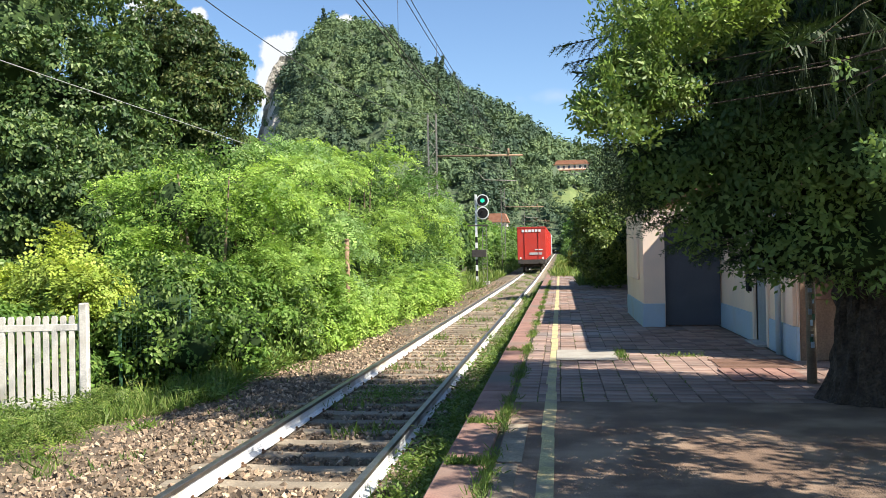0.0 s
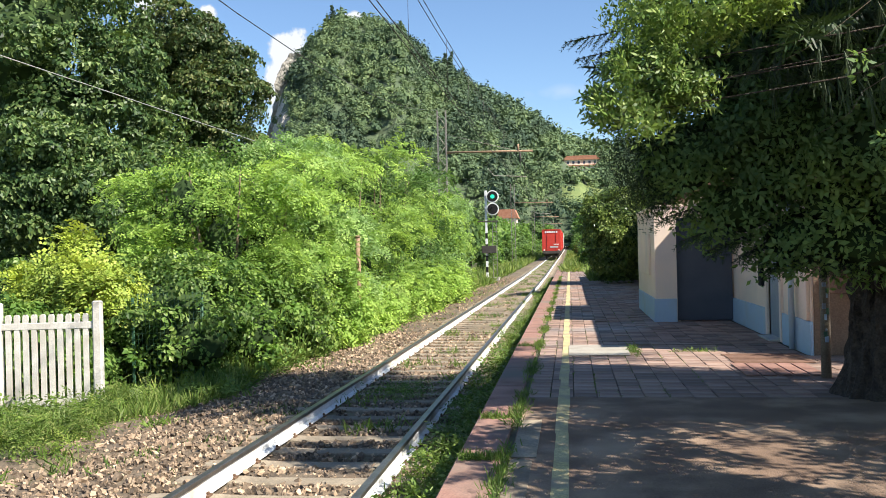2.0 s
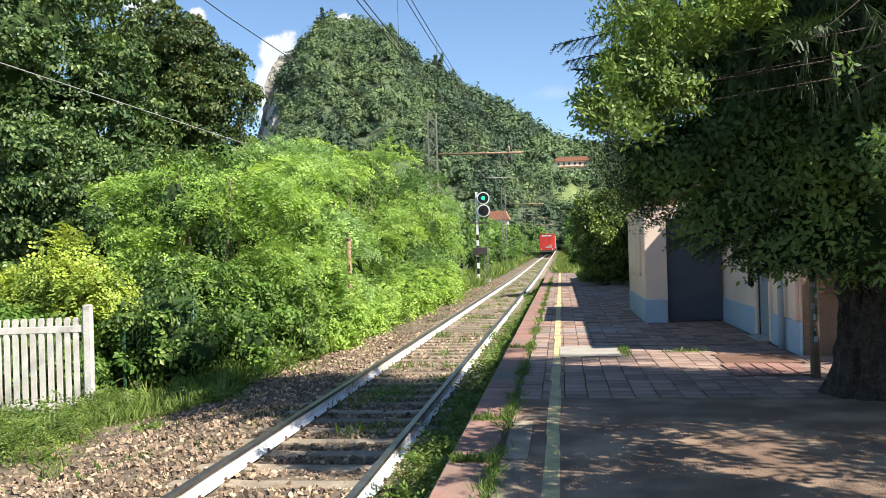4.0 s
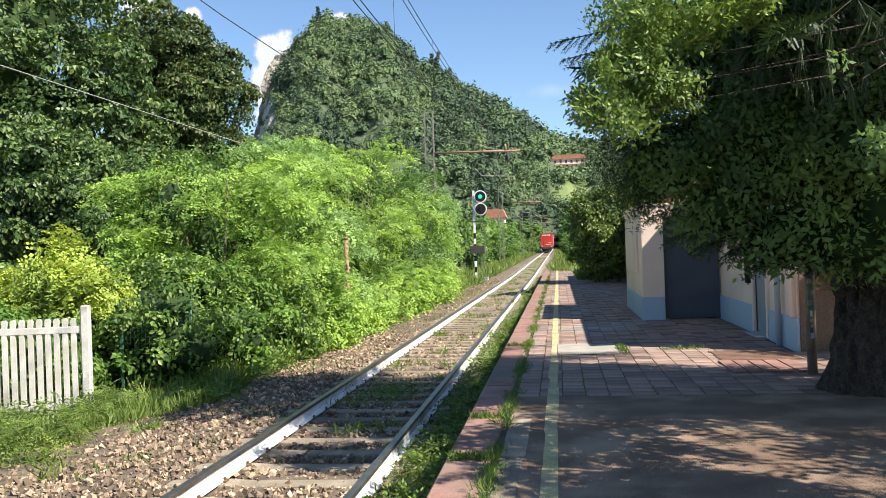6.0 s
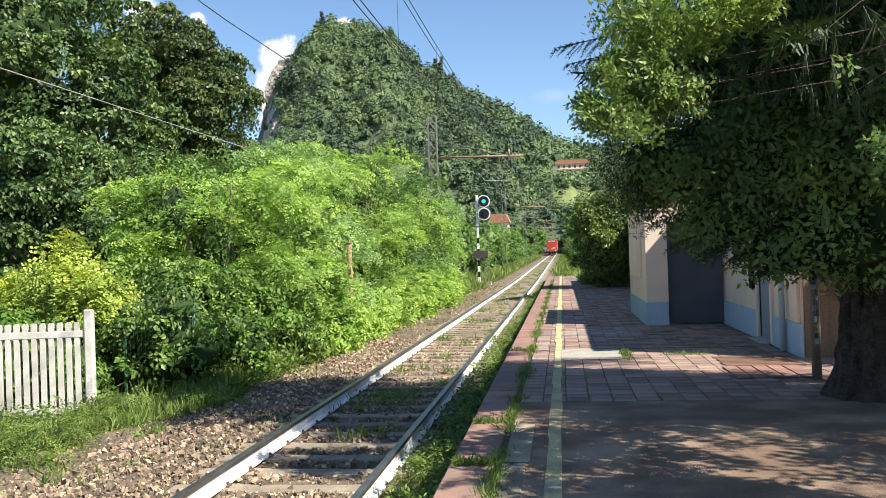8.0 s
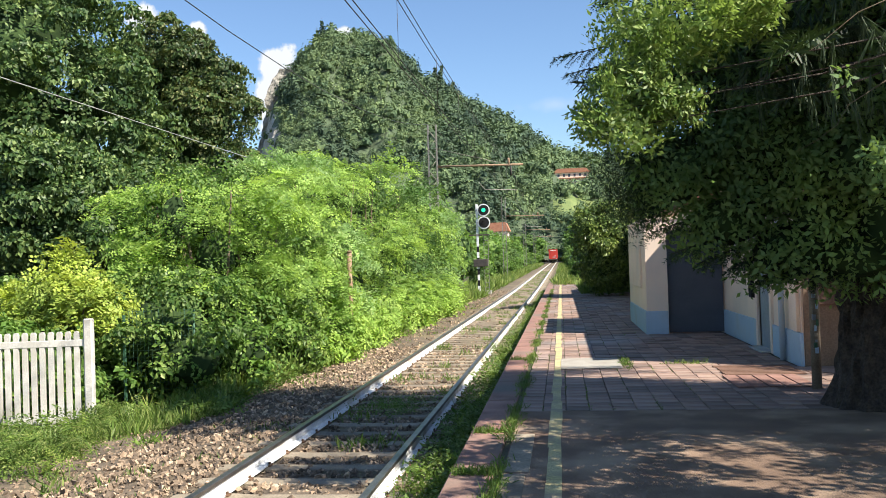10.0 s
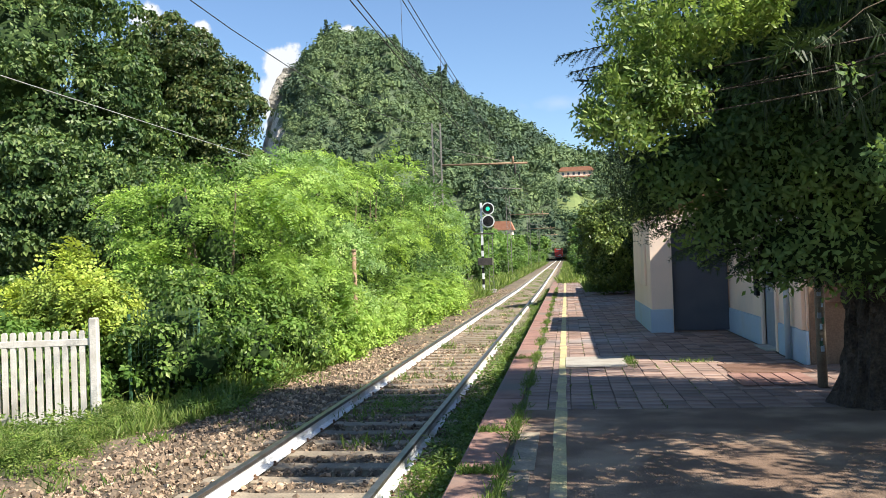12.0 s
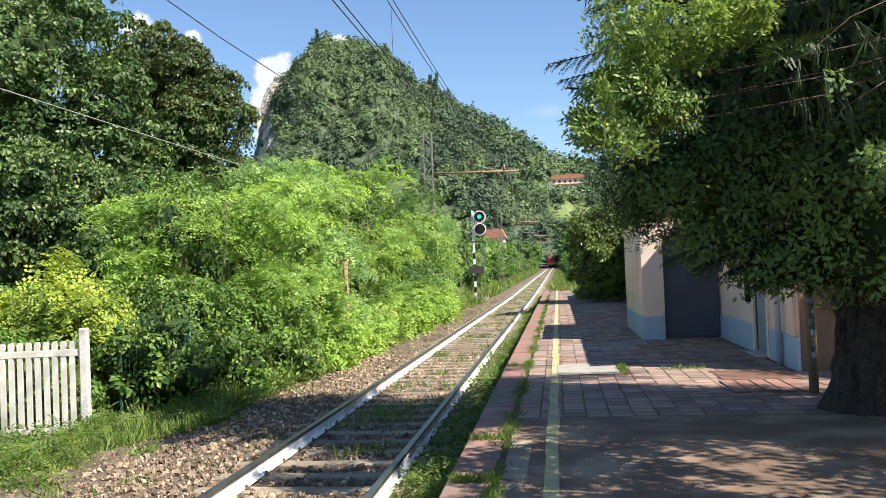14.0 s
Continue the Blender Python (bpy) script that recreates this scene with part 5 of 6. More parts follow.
    h = tagged(empty("house", -20.9, 300, 0.5), "tall house with a terracotta roof behind the trees", "house")
    part("wall", boxed(-3.2, 3.2, 0, 8, -0.6, 11.6), M_WALL, h)
    bm = bmesh.new()
    profile(bm, [(-3.9, 11.4), (3.9, 11.4), (2.6, 14.4), (-2.6, 14.4)], -0.6, 8.6)
    part("roof", bm, M_ROOF, h)
    for x in (-2, 0.9):
        part("window", boxed(x, x + 1.1, -0.06, 0.02, 8.6, 10.2), M_DOOR, h)
    return hill


def cloud_material(seed, scale, wide, high, full):
    """White vapour with ragged see-through edges."""
    m = bpy.data.materials.new("cloud_vapour")
    m.use_nodes = True
    nt = m.node_tree
    tc = nt.nodes.new("ShaderNodeTexCoord")
    mp = nt.nodes.new("ShaderNodeMapping")
    mp.inputs["Location"].default_value = (seed, seed * 0.7, 0)
    mp.inputs["Scale"].default_value = (wide / 200, 1, high / 200)
    nt.links.new(tc.outputs["Object"], mp.inputs["Vector"])
    n = nt.nodes.new("ShaderNodeTexNoise")
    n.inputs["Scale"].default_value, n.inputs["Detail"].default_value, n.inputs["Roughness"].default_value = scale, 9, 0.58
    nt.links.new(mp.outputs[0], n.inputs["Vector"])
    ln = nt.nodes.new("ShaderNodeVectorMath")
    ln.operation = "LENGTH"
    nt.links.new(tc.outputs["Object"], ln.inputs[0])
    sub = nt.nodes.new("ShaderNodeMath")
    sub.operation = "MULTIPLY_ADD"
    sub.inputs[1].default_value, sub.inputs[2].default_value = -0.75, 0.34
    nt.links.new(ln.outputs["Value"], sub.inputs[0])
    ad = nt.nodes.new("ShaderNodeMath")
    ad.operation = "ADD"
    nt.links.new(n.outputs["Fac"], ad.inputs[0])
    nt.links.new(sub.outputs[0], ad.inputs[1])
    mask = ramp(nt, ad.outputs[0], [(0.38, (0, 0, 0)), (0.50 if full > 0.5 else 0.8, (full, full, full))])
    e = nt.nodes.new("ShaderNodeEmission")
    e.inputs[0].default_value, e.inputs[1].default_value = (0.90, 0.94, 1.0, 1), 0.48
    t = nt.nodes.new("ShaderNodeBsdfTransparent")
    ms = nt.nodes.new("ShaderNodeMixShader")
    nt.links.new(mask, ms.inputs[0])
    nt.links.new(t.outputs[0], ms.inputs[1])
    nt.links.new(e.outputs[0], ms.inputs[2])
    nt.links.new(ms.outputs[0], nt.nodes["Material Output"].inputs[0])
    return m


def build_clouds():
    for k, (x, z, w, h, sc) in enumerate(((-975, 650, 150, 290, 1.9), (-1474, 930, 130, 80, 1.9), (-1273, 846, 80, 80, 1.9), (-747, 822, 70, 45, 1.8), (0, 530, 200, 50, 2.2), (-1950, 1060, 260, 75, 1.8))):
        ob = raw_mesh("cloud", [(-1, 0, -1), (1, 0, -1), (1, 0, 1), (-1, 0, 1)], [(0, 1, 2, 3)], cloud_material(k * 3.1, sc, w, h, 0.22 if k == 4 else 1.0))
        ob.matrix_basis = pose(x, 3000, z)
        ob.scale = (w, 1, h)
        ob.visible_shadow = False
        tagged(ob, "white cumulus cloud in the blue sky", "cloud", "clouds", kind="structure")


# ---- things beside the track ----
def build_fence():
    f = tagged(empty("picket_fence", -6.80, 12.0, -0.62, 12.0), "white concrete picket fence with rounded pale tops", "fence")
    def picket(x):
        bm = bmesh.new()
        w, h = 0.036, 1.43
        o = [(x - w, 0.06), (x + w, 0.06), (x + w, h - 0.03), (x + w * 0.6, h), (x - w * 0.6, h), (x - w, h - 0.03)]
        profile(bm, o, -0.03, 0.03)
        return bm
    for k in range(38):
        if min(abs(-0.17 - 0.122 * k + 1.42 * j) for j in range(4)) > 0.085:
            part("picket", picket(-0.17 - 0.122 * k), M_FENCE, f)
    for x in (0.0, -1.42, -2.84, -4.26):
        bm = boxed(x - 0.065, x + 0.065, -0.065, 0.065, -0.05, 1.61, 0.02)
        part("post", bm, M_FENCE, f)
    for z0 in (0.10, 1.21):
        part("rail", boxed(-4.85, -0.06, -0.035, 0.035, z0, z0 + 0.10, 0.008), M_FENCE, f)


def build_signal():
    x, y = -5.20, 56.0
    s = tagged(empty("railway_signal", x, y, -0.62), "railway signal on a chequered post, green light lit", "signal")
    for k in range(10):
        part("post_band", boxed(-0.07, 0.07, -0.07, 0.07, k * 0.36, k * 0.36 + 0.36), M_WHITE if k % 2 else M_BLACK, s)
    part("mast", boxed(-0.07, 0.07, -0.07, 0.07, 3.60, 5.95, 0.01), M_WHITE, s)
    part("base", boxed(-0.25, 0.25, -0.25, 0.25, -0.1, 0.15, 0.02), M_CONC, s)
    def disc(bm, r, y0, y1, cx, cz):
        tube(bm, [(cx, y0, cz), (cx, y1, cz)], r, 28)
        return bm
    for z, lit in ((5.55, True), (4.75, False)):
        h = part("signal_head", disc(bmesh.new(), 0.40, -0.20, -0.10, 0.45, z), M_WHITE, s, "round black target with white rim")
        part("target", disc(bmesh.new(), 0.335, -0.215, -0.20, 0.45, z), M_BLACK, h)
        part("lens", disc(bmesh.new(), 0.13, -0.235, -0.215, 0.45, z), M_GREEN_LENS if lit else M_BLACK, h, "glowing green lens" if lit else "dark unlit lens")
        part("hood", tube(bmesh.new(), [(0.45, -0.215, z + 0.14), (0.45, -0.45, z + 0.16)], 0.03, 8), M_BLACK, h)
        part("bracket", boxed(0.0, 0.4, -0.1, -0.02, z - 0.04, z + 0.04), M_GALV, s)
    part("platform_grid", boxed(-0.55, 0.75, -0.1, 0.35, 3.95, 4.02), M_FRAME, s)
    part("relay_box", boxed(-0.30, 0.62, -0.18, 0.12, 1.95, 2.42, 0.02), M_FRAME, s, "dark equipment box")
    for zz in np.arange(0.6, 4.0, 0.3):
        part("rung", boxed(0.36, 0.66, 0.10, 0.13, float(zz), float(zz) + 0.03), M_GALV, s)
    for xx in (0.36, 0.64):
        part("ladder_rail", boxed(xx, xx + 0.03, 0.10, 0.13, 0, 4.0), M_GALV, s)


def build_masts():
    for i, y in enumerate((46.0, 104.0, 162.0, 220.0)):
        z = -0.62 + track_rise(y)
        x = TRACK_X - 4.1
        m = tagged(empty("catenary_mast", x, y, z), "lattice steel catenary mast with a horizontal arm", "mast", "catenary masts")
        H = 9.6
        for dx, dy in ((-0.22, -0.12), (0.22, -0.12), (-0.22, 0.12), (0.22, 0.12)):
            part("upright", boxed(dx - 0.025, dx + 0.025, dy - 0.025, dy + 0.025, 0, H), M_GALV, m)
        bm = bmesh.new()
        k = 0
        while k * 0.55 < H - 0.6:
            a, b = (-0.2, 0.2) if k % 2 else (0.2, -0.2)
            tube(bm, [(a, -0.12, k * 0.55), (b, -0.12, k * 0.55 + 0.55)], 0.016, 5)
            k += 1
        part("lattice", bm, M_GALV, m)
        L = 4.75
        part("arm", tube(bmesh.new(), [(0.2, 0, 7.36), (L, 0, 7.28)], 0.055, 8), M_RUST, m, "rusty horizontal arm")
        part("stay", tube(bmesh.new(), [(0.1, 0, 8.35), (3.6, 0, 7.40)], 0.014, 5), M_GALV, m)
        part("insulator", tube(bmesh.new(), [(4.0, 0, 7.30), (4.0, 0, 7.65)], 0.06, 8), M_RUST, m)
        part("insulator", tube(bmesh.new(), [(4.1, 0, 7.25), (4.1, 0, 6.75)], 0.05, 8), M_FRAME, m)
        part("registration_arm", tube(bmesh.new(), [(2.4, 0, 6.45), (2.7, 0, 6.05), (4.4, 0, 5.95)], 0.02, 5), M_GALV, m)
        part("footing", boxed(-0.45, 0.45, -0.4, 0.4, -0.1, 0.2, 0.03), M_CONC, m)


def build_wires():
    def wire(name, pts, r, mat, label):
        tagged(part(name, tube(bmesh.new(), pts, r, 6), mat), label, "wire", "overhead line wires")
    spans = [-12.0, 46.0, 104.0, 162.0, 220.0, 330.0]
    for dx in (-0.045, 0.045):
        wire("contact_wire", [(TRACK_X + dx, y, 4.87 + track_rise(y)) for y in spans], 0.008, M_WIRE, "dark copper contact wire over the track")
        pts = []
        for a, b in zip(spans, spans[1:]):
            for k in range(8):
                f = k / 8
                y = a + (b - a) * f
                pts.append((TRACK_X + dx, y, 6.55 + track_rise(y) - 4 * 0.62 * f * (1 - f)))
        wire("messenger_wire", pts, 0.008, M_WIRE, "dark messenger wire above the contact wire")
    y = 6.2
    while y < 100:
        f = ((y + 12) % 58) / 58
        top = 6.55 + track_rise(y) - 4 * 0.62 * f * (1 - f)
        sx = 0.045 if int(y) % 2 else -0.045
        wire("dropper", [(TRACK_X + sx, y, 4.87 + track_rise(y)), (TRACK_X + sx, y, top)], 0.004, M_WIRE, "thin dropper between messenger and contact wire")
        y += 3.9
    x = TRACK_X - 4.1
    pts = []
    for k in range(17):
        f = k / 16
        y = -12 + 58 * f
        pts.append((x, y, 6.5 + 0.003 * (y - 17) ** 2))
    wire("feeder_wire", pts + [(x, 104, 8.4), (x, 162, 8.8)], 0.010, M_WIRE, "dark feeder wire along the masts")
    pts = [(-9.0, -10 + 6 * k, 4.93 + 0.01 * (k - 5) ** 2 * 0.3) for k in range(14)]
    wire("telephone_cable", pts, 0.009, M_GREYWIRE, "grey telephone cable along the line")


def build_small_posts():
    p = tagged(empty("marker_post", -4.94, 20.45, -0.62), "rust-brown lineside marker post among the bushes", "post")
    part("pole", tube(bmesh.new(), [(0, 0, 0), (0, 0, 2.56)], 0.055, 10), M_RUST, p)
    part("cap", tube(bmesh.new(), [(0, 0, 2.56), (0, 0, 2.62)], 0.06, 10), M_RUST, p)
    g = tagged(empty("fence_stake", -7.25, 13.9, -0.62), "green metal fence stake beside the brambles", "post")
    part("stake", boxed(-0.02, 0.02, -0.02, 0.02, 0, 1.55), M_STAKE, g)
    w = tagged(empty("wire_mesh_fence", -7.22, 13.95, -0.62, 23.0), "green wire mesh fence overgrown by brambles", "fence")
    for k in range(18):
        part("wire", tube(bmesh.new(), [(0.06 * k + 0.03, 0.02 * math.sin(k), 0.0), (0.06 * k + 0.03, 0.0, 1.62)], 0.0035, 4), M_STAKE, w)
    for k in range(15):
        part("wire", tube(bmesh.new(), [(0.0, 0, 0.06 + 0.11 * k), (0.55, 0.015 * math.sin(k * 2), 0.05 + 0.11 * k), (1.08, 0, 0.06 + 0.11 * k)], 0.0035, 4), M_STAKE, w)
    part("post", tube(bmesh.new(), [(1.08, 0, 0), (1.08, 0, 1.6)], 0.02, 8), M_STAKE, w)
    s = tagged(empty("pole", 3.0, 10.85, 0.0), "weathered pole with torn bluish stickers", "pole")
    part("shaft", tube(bmesh.new(), [(0, 0, 0), (0, 0, 3.2)], 0.058, 12), M_POLE, s)
    rng = random.Random(17)
    for k in range(12):
        z, x = 0.42 + 0.065 * k, rng.uniform(-0.045, 0.0)
        part("sticker", boxed(x, x + rng.uniform(0.02, 0.045), -0.061, -0.040, z, z + rng.uniform(0.03, 0.075), 0.002), (M_PLINTH, M_STAKE, M_GREYDOOR, M_POLE)[k % 4], s, "torn bluish sticker")
    c = tagged(empty("cable_box", -4.75, 57.0, -0.62), "small pale concrete cable box beside the track", "box")
    part("body", boxed(-0.25, 0.25, -0.2, 0.2, 0, 0.32, 0.02), M_CONC, c)
    part("lid", boxed(-0.28, 0.28, -0.23, 0.23, 0.32, 0.37, 0.01), M_CONC, c)


# ---- train ----
def wagon(train, y0, length, mat, label, rear=False):
    b = part("container", boxed(-1.25, 1.25, y0, y0 + length, 1.12, 4.02, 0.02), mat, train, label)
    for k in range(int(length / 0.6)):
        for sx in (-1.27, 1.23):
            part("side_rib", boxed(sx, sx + 0.04, y0 + 0.2 + k * 0.6, y0 + 0.35 + k * 0.6, 1.2, 3.95), mat, b)
    part("underframe", boxed(-1.15, 1.15, y0 - 0.2, y0 + length + 0.4, 0.85, 1.12), M_FRAME, train)
    for yy in (y0 + 1.6, y0 + length - 1.8):
        part("bogie", boxed(-1.05, 1.05, yy - 1.1, yy + 1.1, 0.45, 0.85, 0.05), M_FRAME, train)
        for dy in (-0.9, 0.9):
            for sx in (-0.82, 0.70):
                part("wheel", tube(bmesh.new(), [(sx, yy + dy, 0.46), (sx + 0.12, yy + dy, 0.46)], 0.46, 18), M_FRAME, train)
    if rear:
        for sx in (-0.62, 0.59):
            part("door_bar", boxed(sx, sx + 0.03, y0 - 0.05, y0, 1.25, 3.9), mat, b)
        part("door_frame", boxed(-1.25, 1.25, y0 - 0.03, y0 - 0.002, 3.9, 4.02), mat, b)
        for k in range(6):
            part("lettering", boxed(-0.85 + k * 0.29, -0.63 + k * 0.29, y0 - 0.035, y0 - 0.004, 3.55, 3.78), M_WHITE, b, "white lettering bar")
        part("sign_bar", boxed(-0.2, 0.9, y0 - 0.035, y0 - 0.004, 1.55, 1.75), M_GREYBOX, b)
        part("sign_bar", boxed(0.3, 1.0, y0 - 0.035, y0 - 0.004, 1.95, 2.05), M_WHITE, b)
        part("bumper_beam", boxed(-1.2, 1.2, y0 - 0.45, y0 - 0.25, 0.75, 1.1, 0.02), M_FRAME, train)
        for sx in (-0.875, 0.875):
            part("buffer", tube(bmesh.new(), [(sx, y0 - 0.9, 0.98), (sx, y0 - 0.85, 0.98), (sx, y0 - 0.84, 0.98), (sx, y0 - 0.3, 0.98)], [0.22, 0.22, 0.09, 0.11], 14), M_FRAME, train)
        for sx in (-1.05, 0.9):
            part("tail_lamp", boxed(sx, sx + 0.15, y0 - 0.5, y0 - 0.45, 1.1, 1.35, 0.02), M_WHITE, train)


def build_train():
    t = tagged(empty("freight_train", TRACK_X, 78, RAIL_Z), "red container freight train moving away on the track", "train")
    wagon(t, 0.0, 13.6, M_RED, "red swap-body container", True)
    wagon(t, 15.6, 13.6, M_RED, "red swap-body container")
    wagon(t, 31.2, 13.6, M_RED, "red swap-body container")
    wagon(t, 46.8, 13.6, M_GREYBOX, "grey container")
    return t


TRAIN = [(0, 78.0), (0.5, 88.0), (1, 98.5), (1.5, 109), (2, 119.5), (2.5, 130), (3, 140), (4, 157), (5.5, 182), (6.5, 200.5), (8, 230), (9.5, 257.5), (11, 284), (12.5, 309), (14, 333)]


def motions():
    walk(train, [(t, pose(TRACK_X, y, RAIL_Z + track_rise(y), 0.0 if y < 60 else 0.28)) for t, y in TRAIN])


# ---- grass and weeds ----
def blades(name, rng, x, y, z, h, mat, label, lean=0.5, width=0.035):
    n = len(x)
    v = [(-width, 0, 0), (width, 0, 0), (width * 0.6, 0.1, 0.6), (-0.0, 0.32, 1.0)]
    a = rng.uniform(0, 6.28, n)
    up = np.stack([rng.normal(0, lean, n), rng.normal(0, lean, n), np.ones(n)], 1)
    up /= np.linalg.norm(up, axis=1, keepdims=True)
    t = np.stack([np.cos(a), np.sin(a), np.zeros(n)], 1)
    t -= up * (t * up).sum(1, keepdims=True)
    t /= np.linalg.norm(t, axis=1, keepdims=True)
    rot = np.stack([t, np.cross(up, t), up], 2)
    ob = cloud_of(name, (v, [(0, 1, 2, 3)]), np.stack([x, y, z], 1), rot, h, mat)
    return tagged(ob, label, "grass", kind="stuff")


def build_grass():
    rng = np.random.default_rng(81)
    # weeds between the rail and the platform
    n = 16000
    y = 4.5 + 55 * rng.random(n) ** 1.8
    x = -0.92 - np.abs(rng.normal(0, 0.26, n))
    clump = np.sin(y * 3.1) * np.sin(y * 1.3 + 1) + rng.normal(0, 0.5, n)
    keep = (x > -1.58) & (clump > -0.55)
    x, y = x[keep], y[keep]
    blades("trackside_weeds", rng, x, y, np.full(len(x), RAIL_Z - 0.2) + np.maximum(0, y - 60) * 0.005, rng.uniform(0.05, 0.17, len(x)), L_WEED, "green weeds between the rail and the platform edge")
    # verge on the far side of the track
    n = 26000
    y = 6 + 60 * rng.random(n) ** 1.5
    x = -5.35 - np.abs(rng.normal(0, 0.55, n)) - 0.25 * np.sin(y * 0.9) - np.clip((13 - y) * 0.35, 0, 1.3)
    h = rng.uniform(0.12, 0.5, n) * np.clip((y - 7) / 8, 0.6, 1.4)
    blades("verge_grass", rng, x, y, np.full(n, -0.64), h, L_GRASS, "tall green verge grass along the bushes", 0.45, 0.016)
    n = 9000
    x, y = rng.uniform(-10.5, -5.6, n), rng.uniform(8.0, 13.6, n)
    keep = (np.sin(x * 2.1) * np.sin(y * 1.7) + rng.normal(0, 0.5, n) > -0.2) & (x < -6.2 + 0.25 * (y - 10.5))
    x, y, n = x[keep], y[keep], keep.sum()
    blades("fence_grass", rng, x, y, np.full(n, -0.64), rng.uniform(0.08, 0.32, n), L_WEED, "green grass and weeds below the white fence", 0.6, 0.02)
    n = 5200
    c = rng.integers(0, 150, n)
    cy = 7.5 + 48 * rng.random(150) ** 1.3
    cx = np.where(cy > 20, rng.uniform(-5.0, -3.7, 150), rng.uniform(-6.2, -3.5, 150))
    blades("gravel_weeds", rng, cx[c] + rng.normal(0, 0.11, n), cy[c] + rng.normal(0, 0.11, n), np.full(n, -0.58), rng.uniform(0.05, 0.2, n), L_WEED, "small weeds scattered on the gravel", 0.7, 0.06)
    # low leafy growth against the platform edge
    n = 5200
    c = rng.integers(0, 230, n)
    cy = 4.6 + 40 * rng.random(230) ** 1.6
    cx = -0.95 - np.abs(rng.normal(0, 0.2, 230))
    ch = rng.uniform(0.08, 0.3, 230)
    px, py = cx[c] + rng.normal(0, 0.07, n), cy[c] + rng.normal(0, 0.1, n)
    pz = RAIL_Z - 0.2 + ch[c] * rng.random(n) ** 0.7
    px = np.clip(px, -1.56, -0.9)
    tagged(cloud_of("edge_weeds", spray_shape(rng, 6, 0.5, 0.8), np.stack([px, py, pz], 1), turns(rng, np.tile(np.array([0, 0, 1.0]), (n, 1)), 0.5), rng.uniform(0.05, 0.11, n), L_WEED), "low leafy weeds along the platform edge", "weeds", kind="stuff")
    # leafy weeds
    n = 2600
    y = np.concatenate([8 + 5 * rng.random(900), 12.5 + 30 * rng.random(1100) ** 1.5, 5 + 20 * rng.random(600) ** 1.5])
    x = np.concatenate([rng.uniform(-10, -6.3, 900), rng.uniform(-5.9, -5.0, 1100), rng.uniform(-1.5, -0.95, 600)])
    z = np.concatenate([np.full(2000, -0.5), np.full(600, RAIL_Z - 0.12)]) + rng.uniform(-0.08, 0.16, n)
    up = np.tile(np.array([0, 0, 1.0]), (n, 1))
    tagged(cloud_of("leafy_weeds", spray_shape(rng, 6, 0.45, 0.6), np.stack([x, y, z], 1), turns(rng, up, 0.4), rng.uniform(0.10, 0.22, n), L_WEED), "leafy green weeds in the verge", "weeds", kind="stuff")
    n = 1700
    c = rng.integers(0, 34, n)
    cx, cy = rng.uniform(-8.6, -5.5, 34), rng.uniform(8.4, 12.6, 34)
    cx = np.minimum(cx, -5.8 - 0.24 * (cy - 9))
    pos = np.stack([cx[c] + rng.normal(0, 0.16, n), cy[c] + rng.normal(0, 0.16, n), -0.62 + 0.36 * rng.random(n)], 1)
    tagged(cloud_of("feathery_weeds", feather_shape(5, 0.26, 0.45, 0.35), pos, turns(rng, np.tile(np.array([0, 0, 1.0]), (n, 1)), 0.6), rng.uniform(0.14, 0.28, n), L_GRASS), "feathery light green weeds below the fence", "weeds", kind="stuff")
    # moss and grass between the paving tiles
    n = 3000
    cx = -0.44 + 0.25 * rng.integers(0, 9, n)
    cy = 9.5 + 22 * rng.random(n) ** 1.6
    keep = np.sin(cx * 9 + cy * 1.1) + rng.normal(0, 0.6, n) > 0.5
    cx, cy = cx[keep], cy[keep]
    blades("tile_joint_moss", rng, cx + rng.normal(0, 0.008, len(cx)), cy, np.full(len(cx), -0.012), rng.uniform(0.02, 0.05, len(cx)), L_WEED, "moss and grass between the paving tiles", 0.9, 0.12)
    # tufts in the platform joints
    n = 11000
    y = 4 + 44 * rng.random(n) ** 1.4
    x = -0.47 + rng.normal(0, 0.045, n)
    tuft = np.sin(y * 2.3) + 0.6 * np.sin(y * 7.1 + 2) + rng.normal(0, 0.5, n)
    keep = tuft > 0.1
    k2 = 900
    yy = rng.choice([6.68, 6.70, 8.33, 14.40], k2) + rng.normal(0, 0.03, k2)
    x = np.concatenate([x[keep], rng.uniform(-0.82, -0.45, k2), 0.98 + rng.normal(0, 0.04, 260), rng.uniform(1.5, 2.2, 120)])
    y = np.concatenate([y[keep], yy, 13.6 + rng.normal(0, 0.3, 260), 13.5 + rng.normal(0, 0.05, 120)])
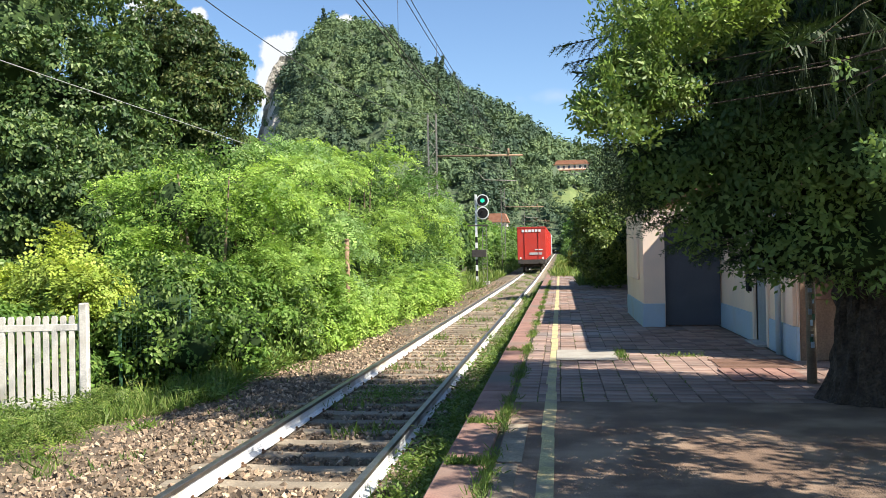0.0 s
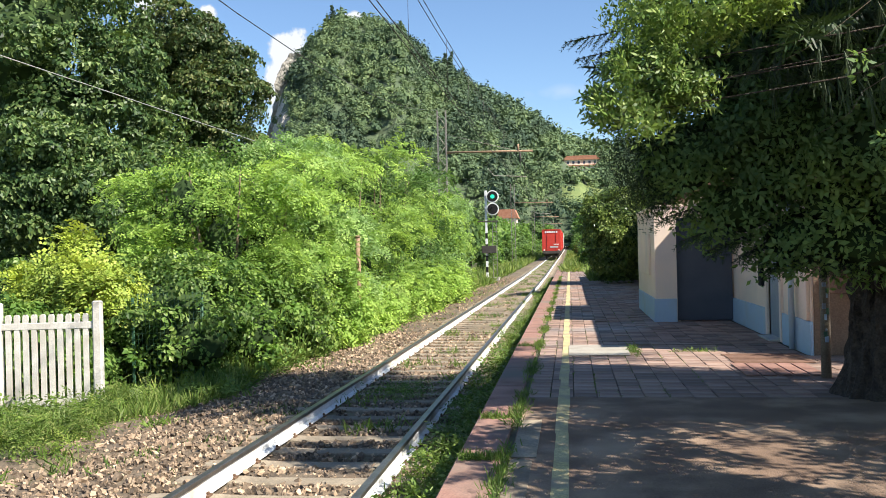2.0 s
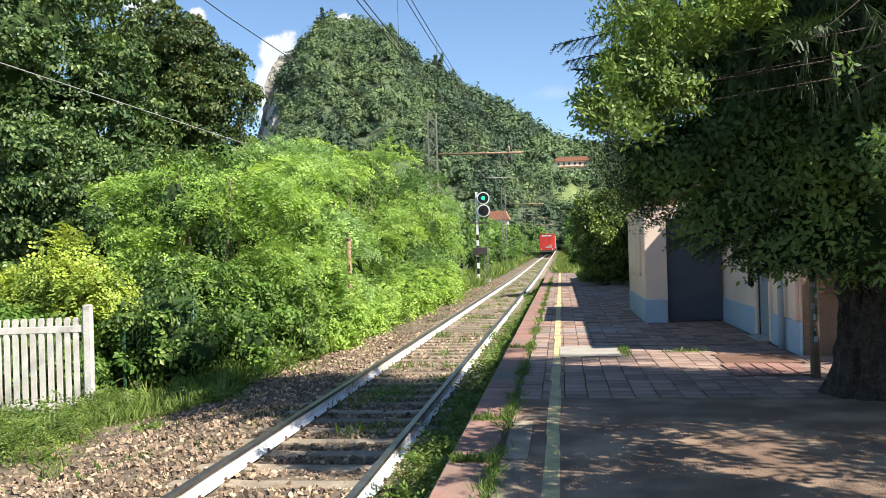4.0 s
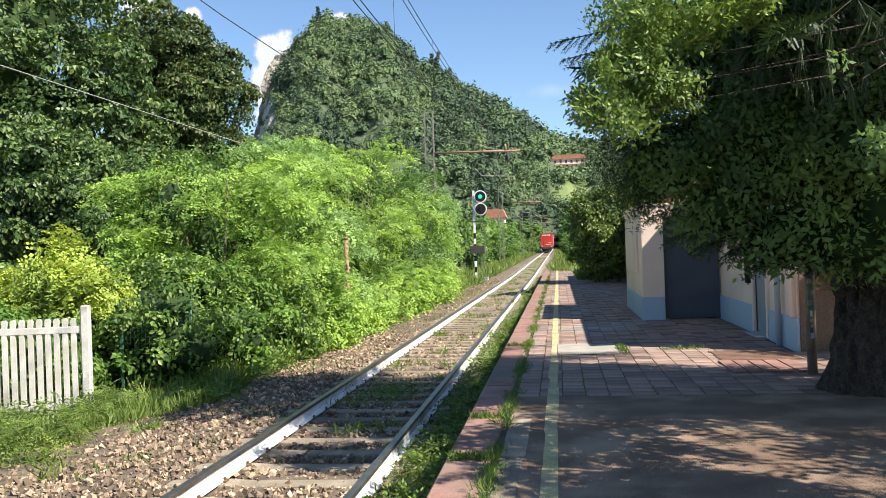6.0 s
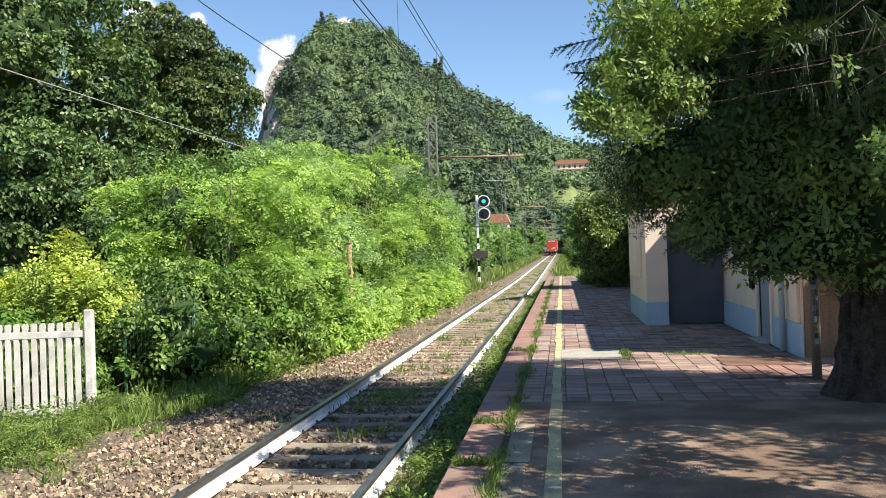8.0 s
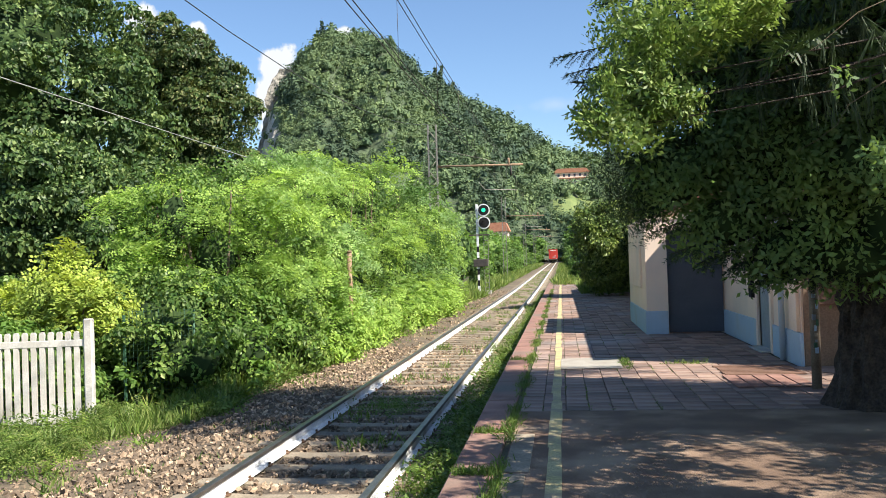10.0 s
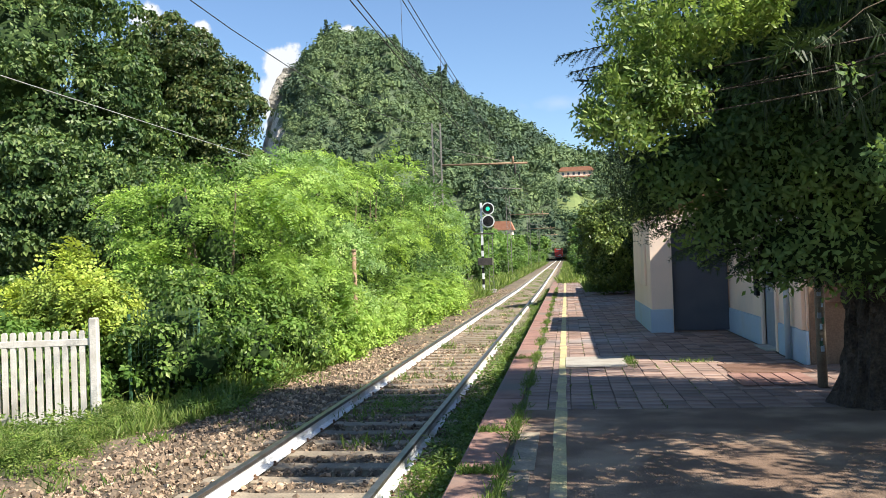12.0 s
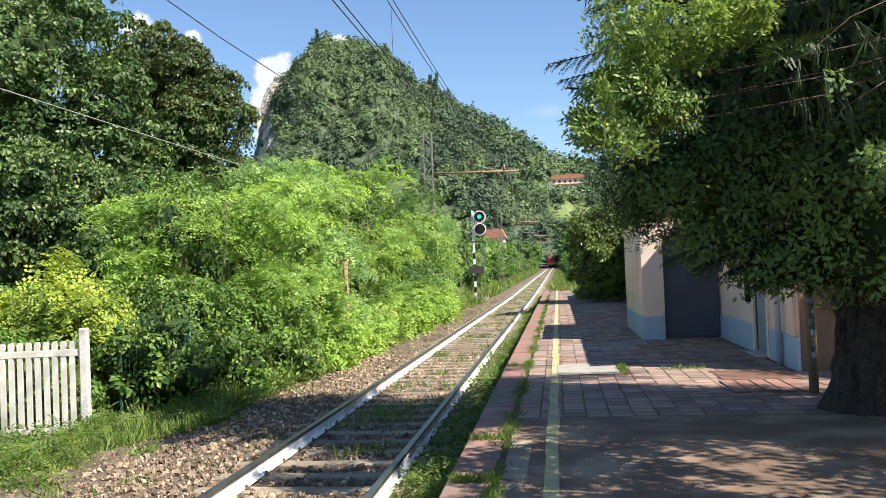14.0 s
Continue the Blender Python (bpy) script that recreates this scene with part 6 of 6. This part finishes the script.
    blades("joint_grass", rng, x, y, np.zeros(len(x)), rng.uniform(0.025, 0.10, len(x)), L_WEED, "grass tufts growing in the platform joints", 0.8, 0.05)
    # tall grass past the platform
    n = 15000
    x, y = rng.uniform(-0.55, 3.2, n), 41 + 200 * rng.random(n) ** 1.4
    keep = (y > 56) | (x > 0.9)
    x, y = x[keep], y[keep]
    blades("far_grass", rng, x, y, np.where(y < PLAT_END, 0.0, -0.62) + np.maximum(0, y - 60) * 0.005, rng.uniform(0.2, 0.7, len(x)), L_GRASS, "tall sunlit grass past the platform")
    n = 9000
    x, y = rng.uniform(-8.0, -4.7, n), 50 + 190 * rng.random(n) ** 1.3
    blades("far_verge_grass", rng, x, y, -0.62 + np.maximum(0, y - 60) * 0.005, rng.uniform(0.3, 0.9, n), L_GRASS, "tall sunlit grass past the platform")
    # weeds between the rails
    n = 6500
    c = rng.integers(0, 110, n)
    cy = 10 + np.arange(110) * 1.15 + np.sin(np.arange(110) * 5.0)
    cx = TRACK_X + 0.58 * np.sin(np.arange(110) * 2.7)
    blades("weeds_between_rails", rng, cx[c] + rng.normal(0, 0.14, n), cy[c] + rng.normal(0, 0.14, n), RAIL_Z - 0.2 + np.maximum(0, cy[c] - 60) * 0.005, rng.uniform(0.05, 0.2, n), L_WEED, "small weeds between the rails", 0.6)
    n = 560
    pos = np.stack([-2.45 + rng.normal(0, 0.32, n), 12.5 + rng.normal(0, 0.45, n), RAIL_Z - 0.2 + 0.17 * rng.random(n)], 1)
    tagged(cloud_of("weed_clump", spray_shape(rng, 6, 0.3, 0.8), pos, turns(rng, np.tile(np.array([0, 0, 1.0]), (n, 1)), 0.6), rng.uniform(0.04, 0.09, n), L_BRAMBLE), "dark leafy weeds grown between the rails", "weeds", kind="stuff")


build_ground()
build_track()
plat = build_platform()
build_station()
build_hill()
build_clouds()
build_left_trees()
build_lineside_trees()
build_shrubs()
build_right_trees()
build_fence()
build_signal()
build_masts()
build_wires()
build_small_posts()
train = build_train()
build_grass()
build_ballast_stones()
build_tiles(plat)
motions()
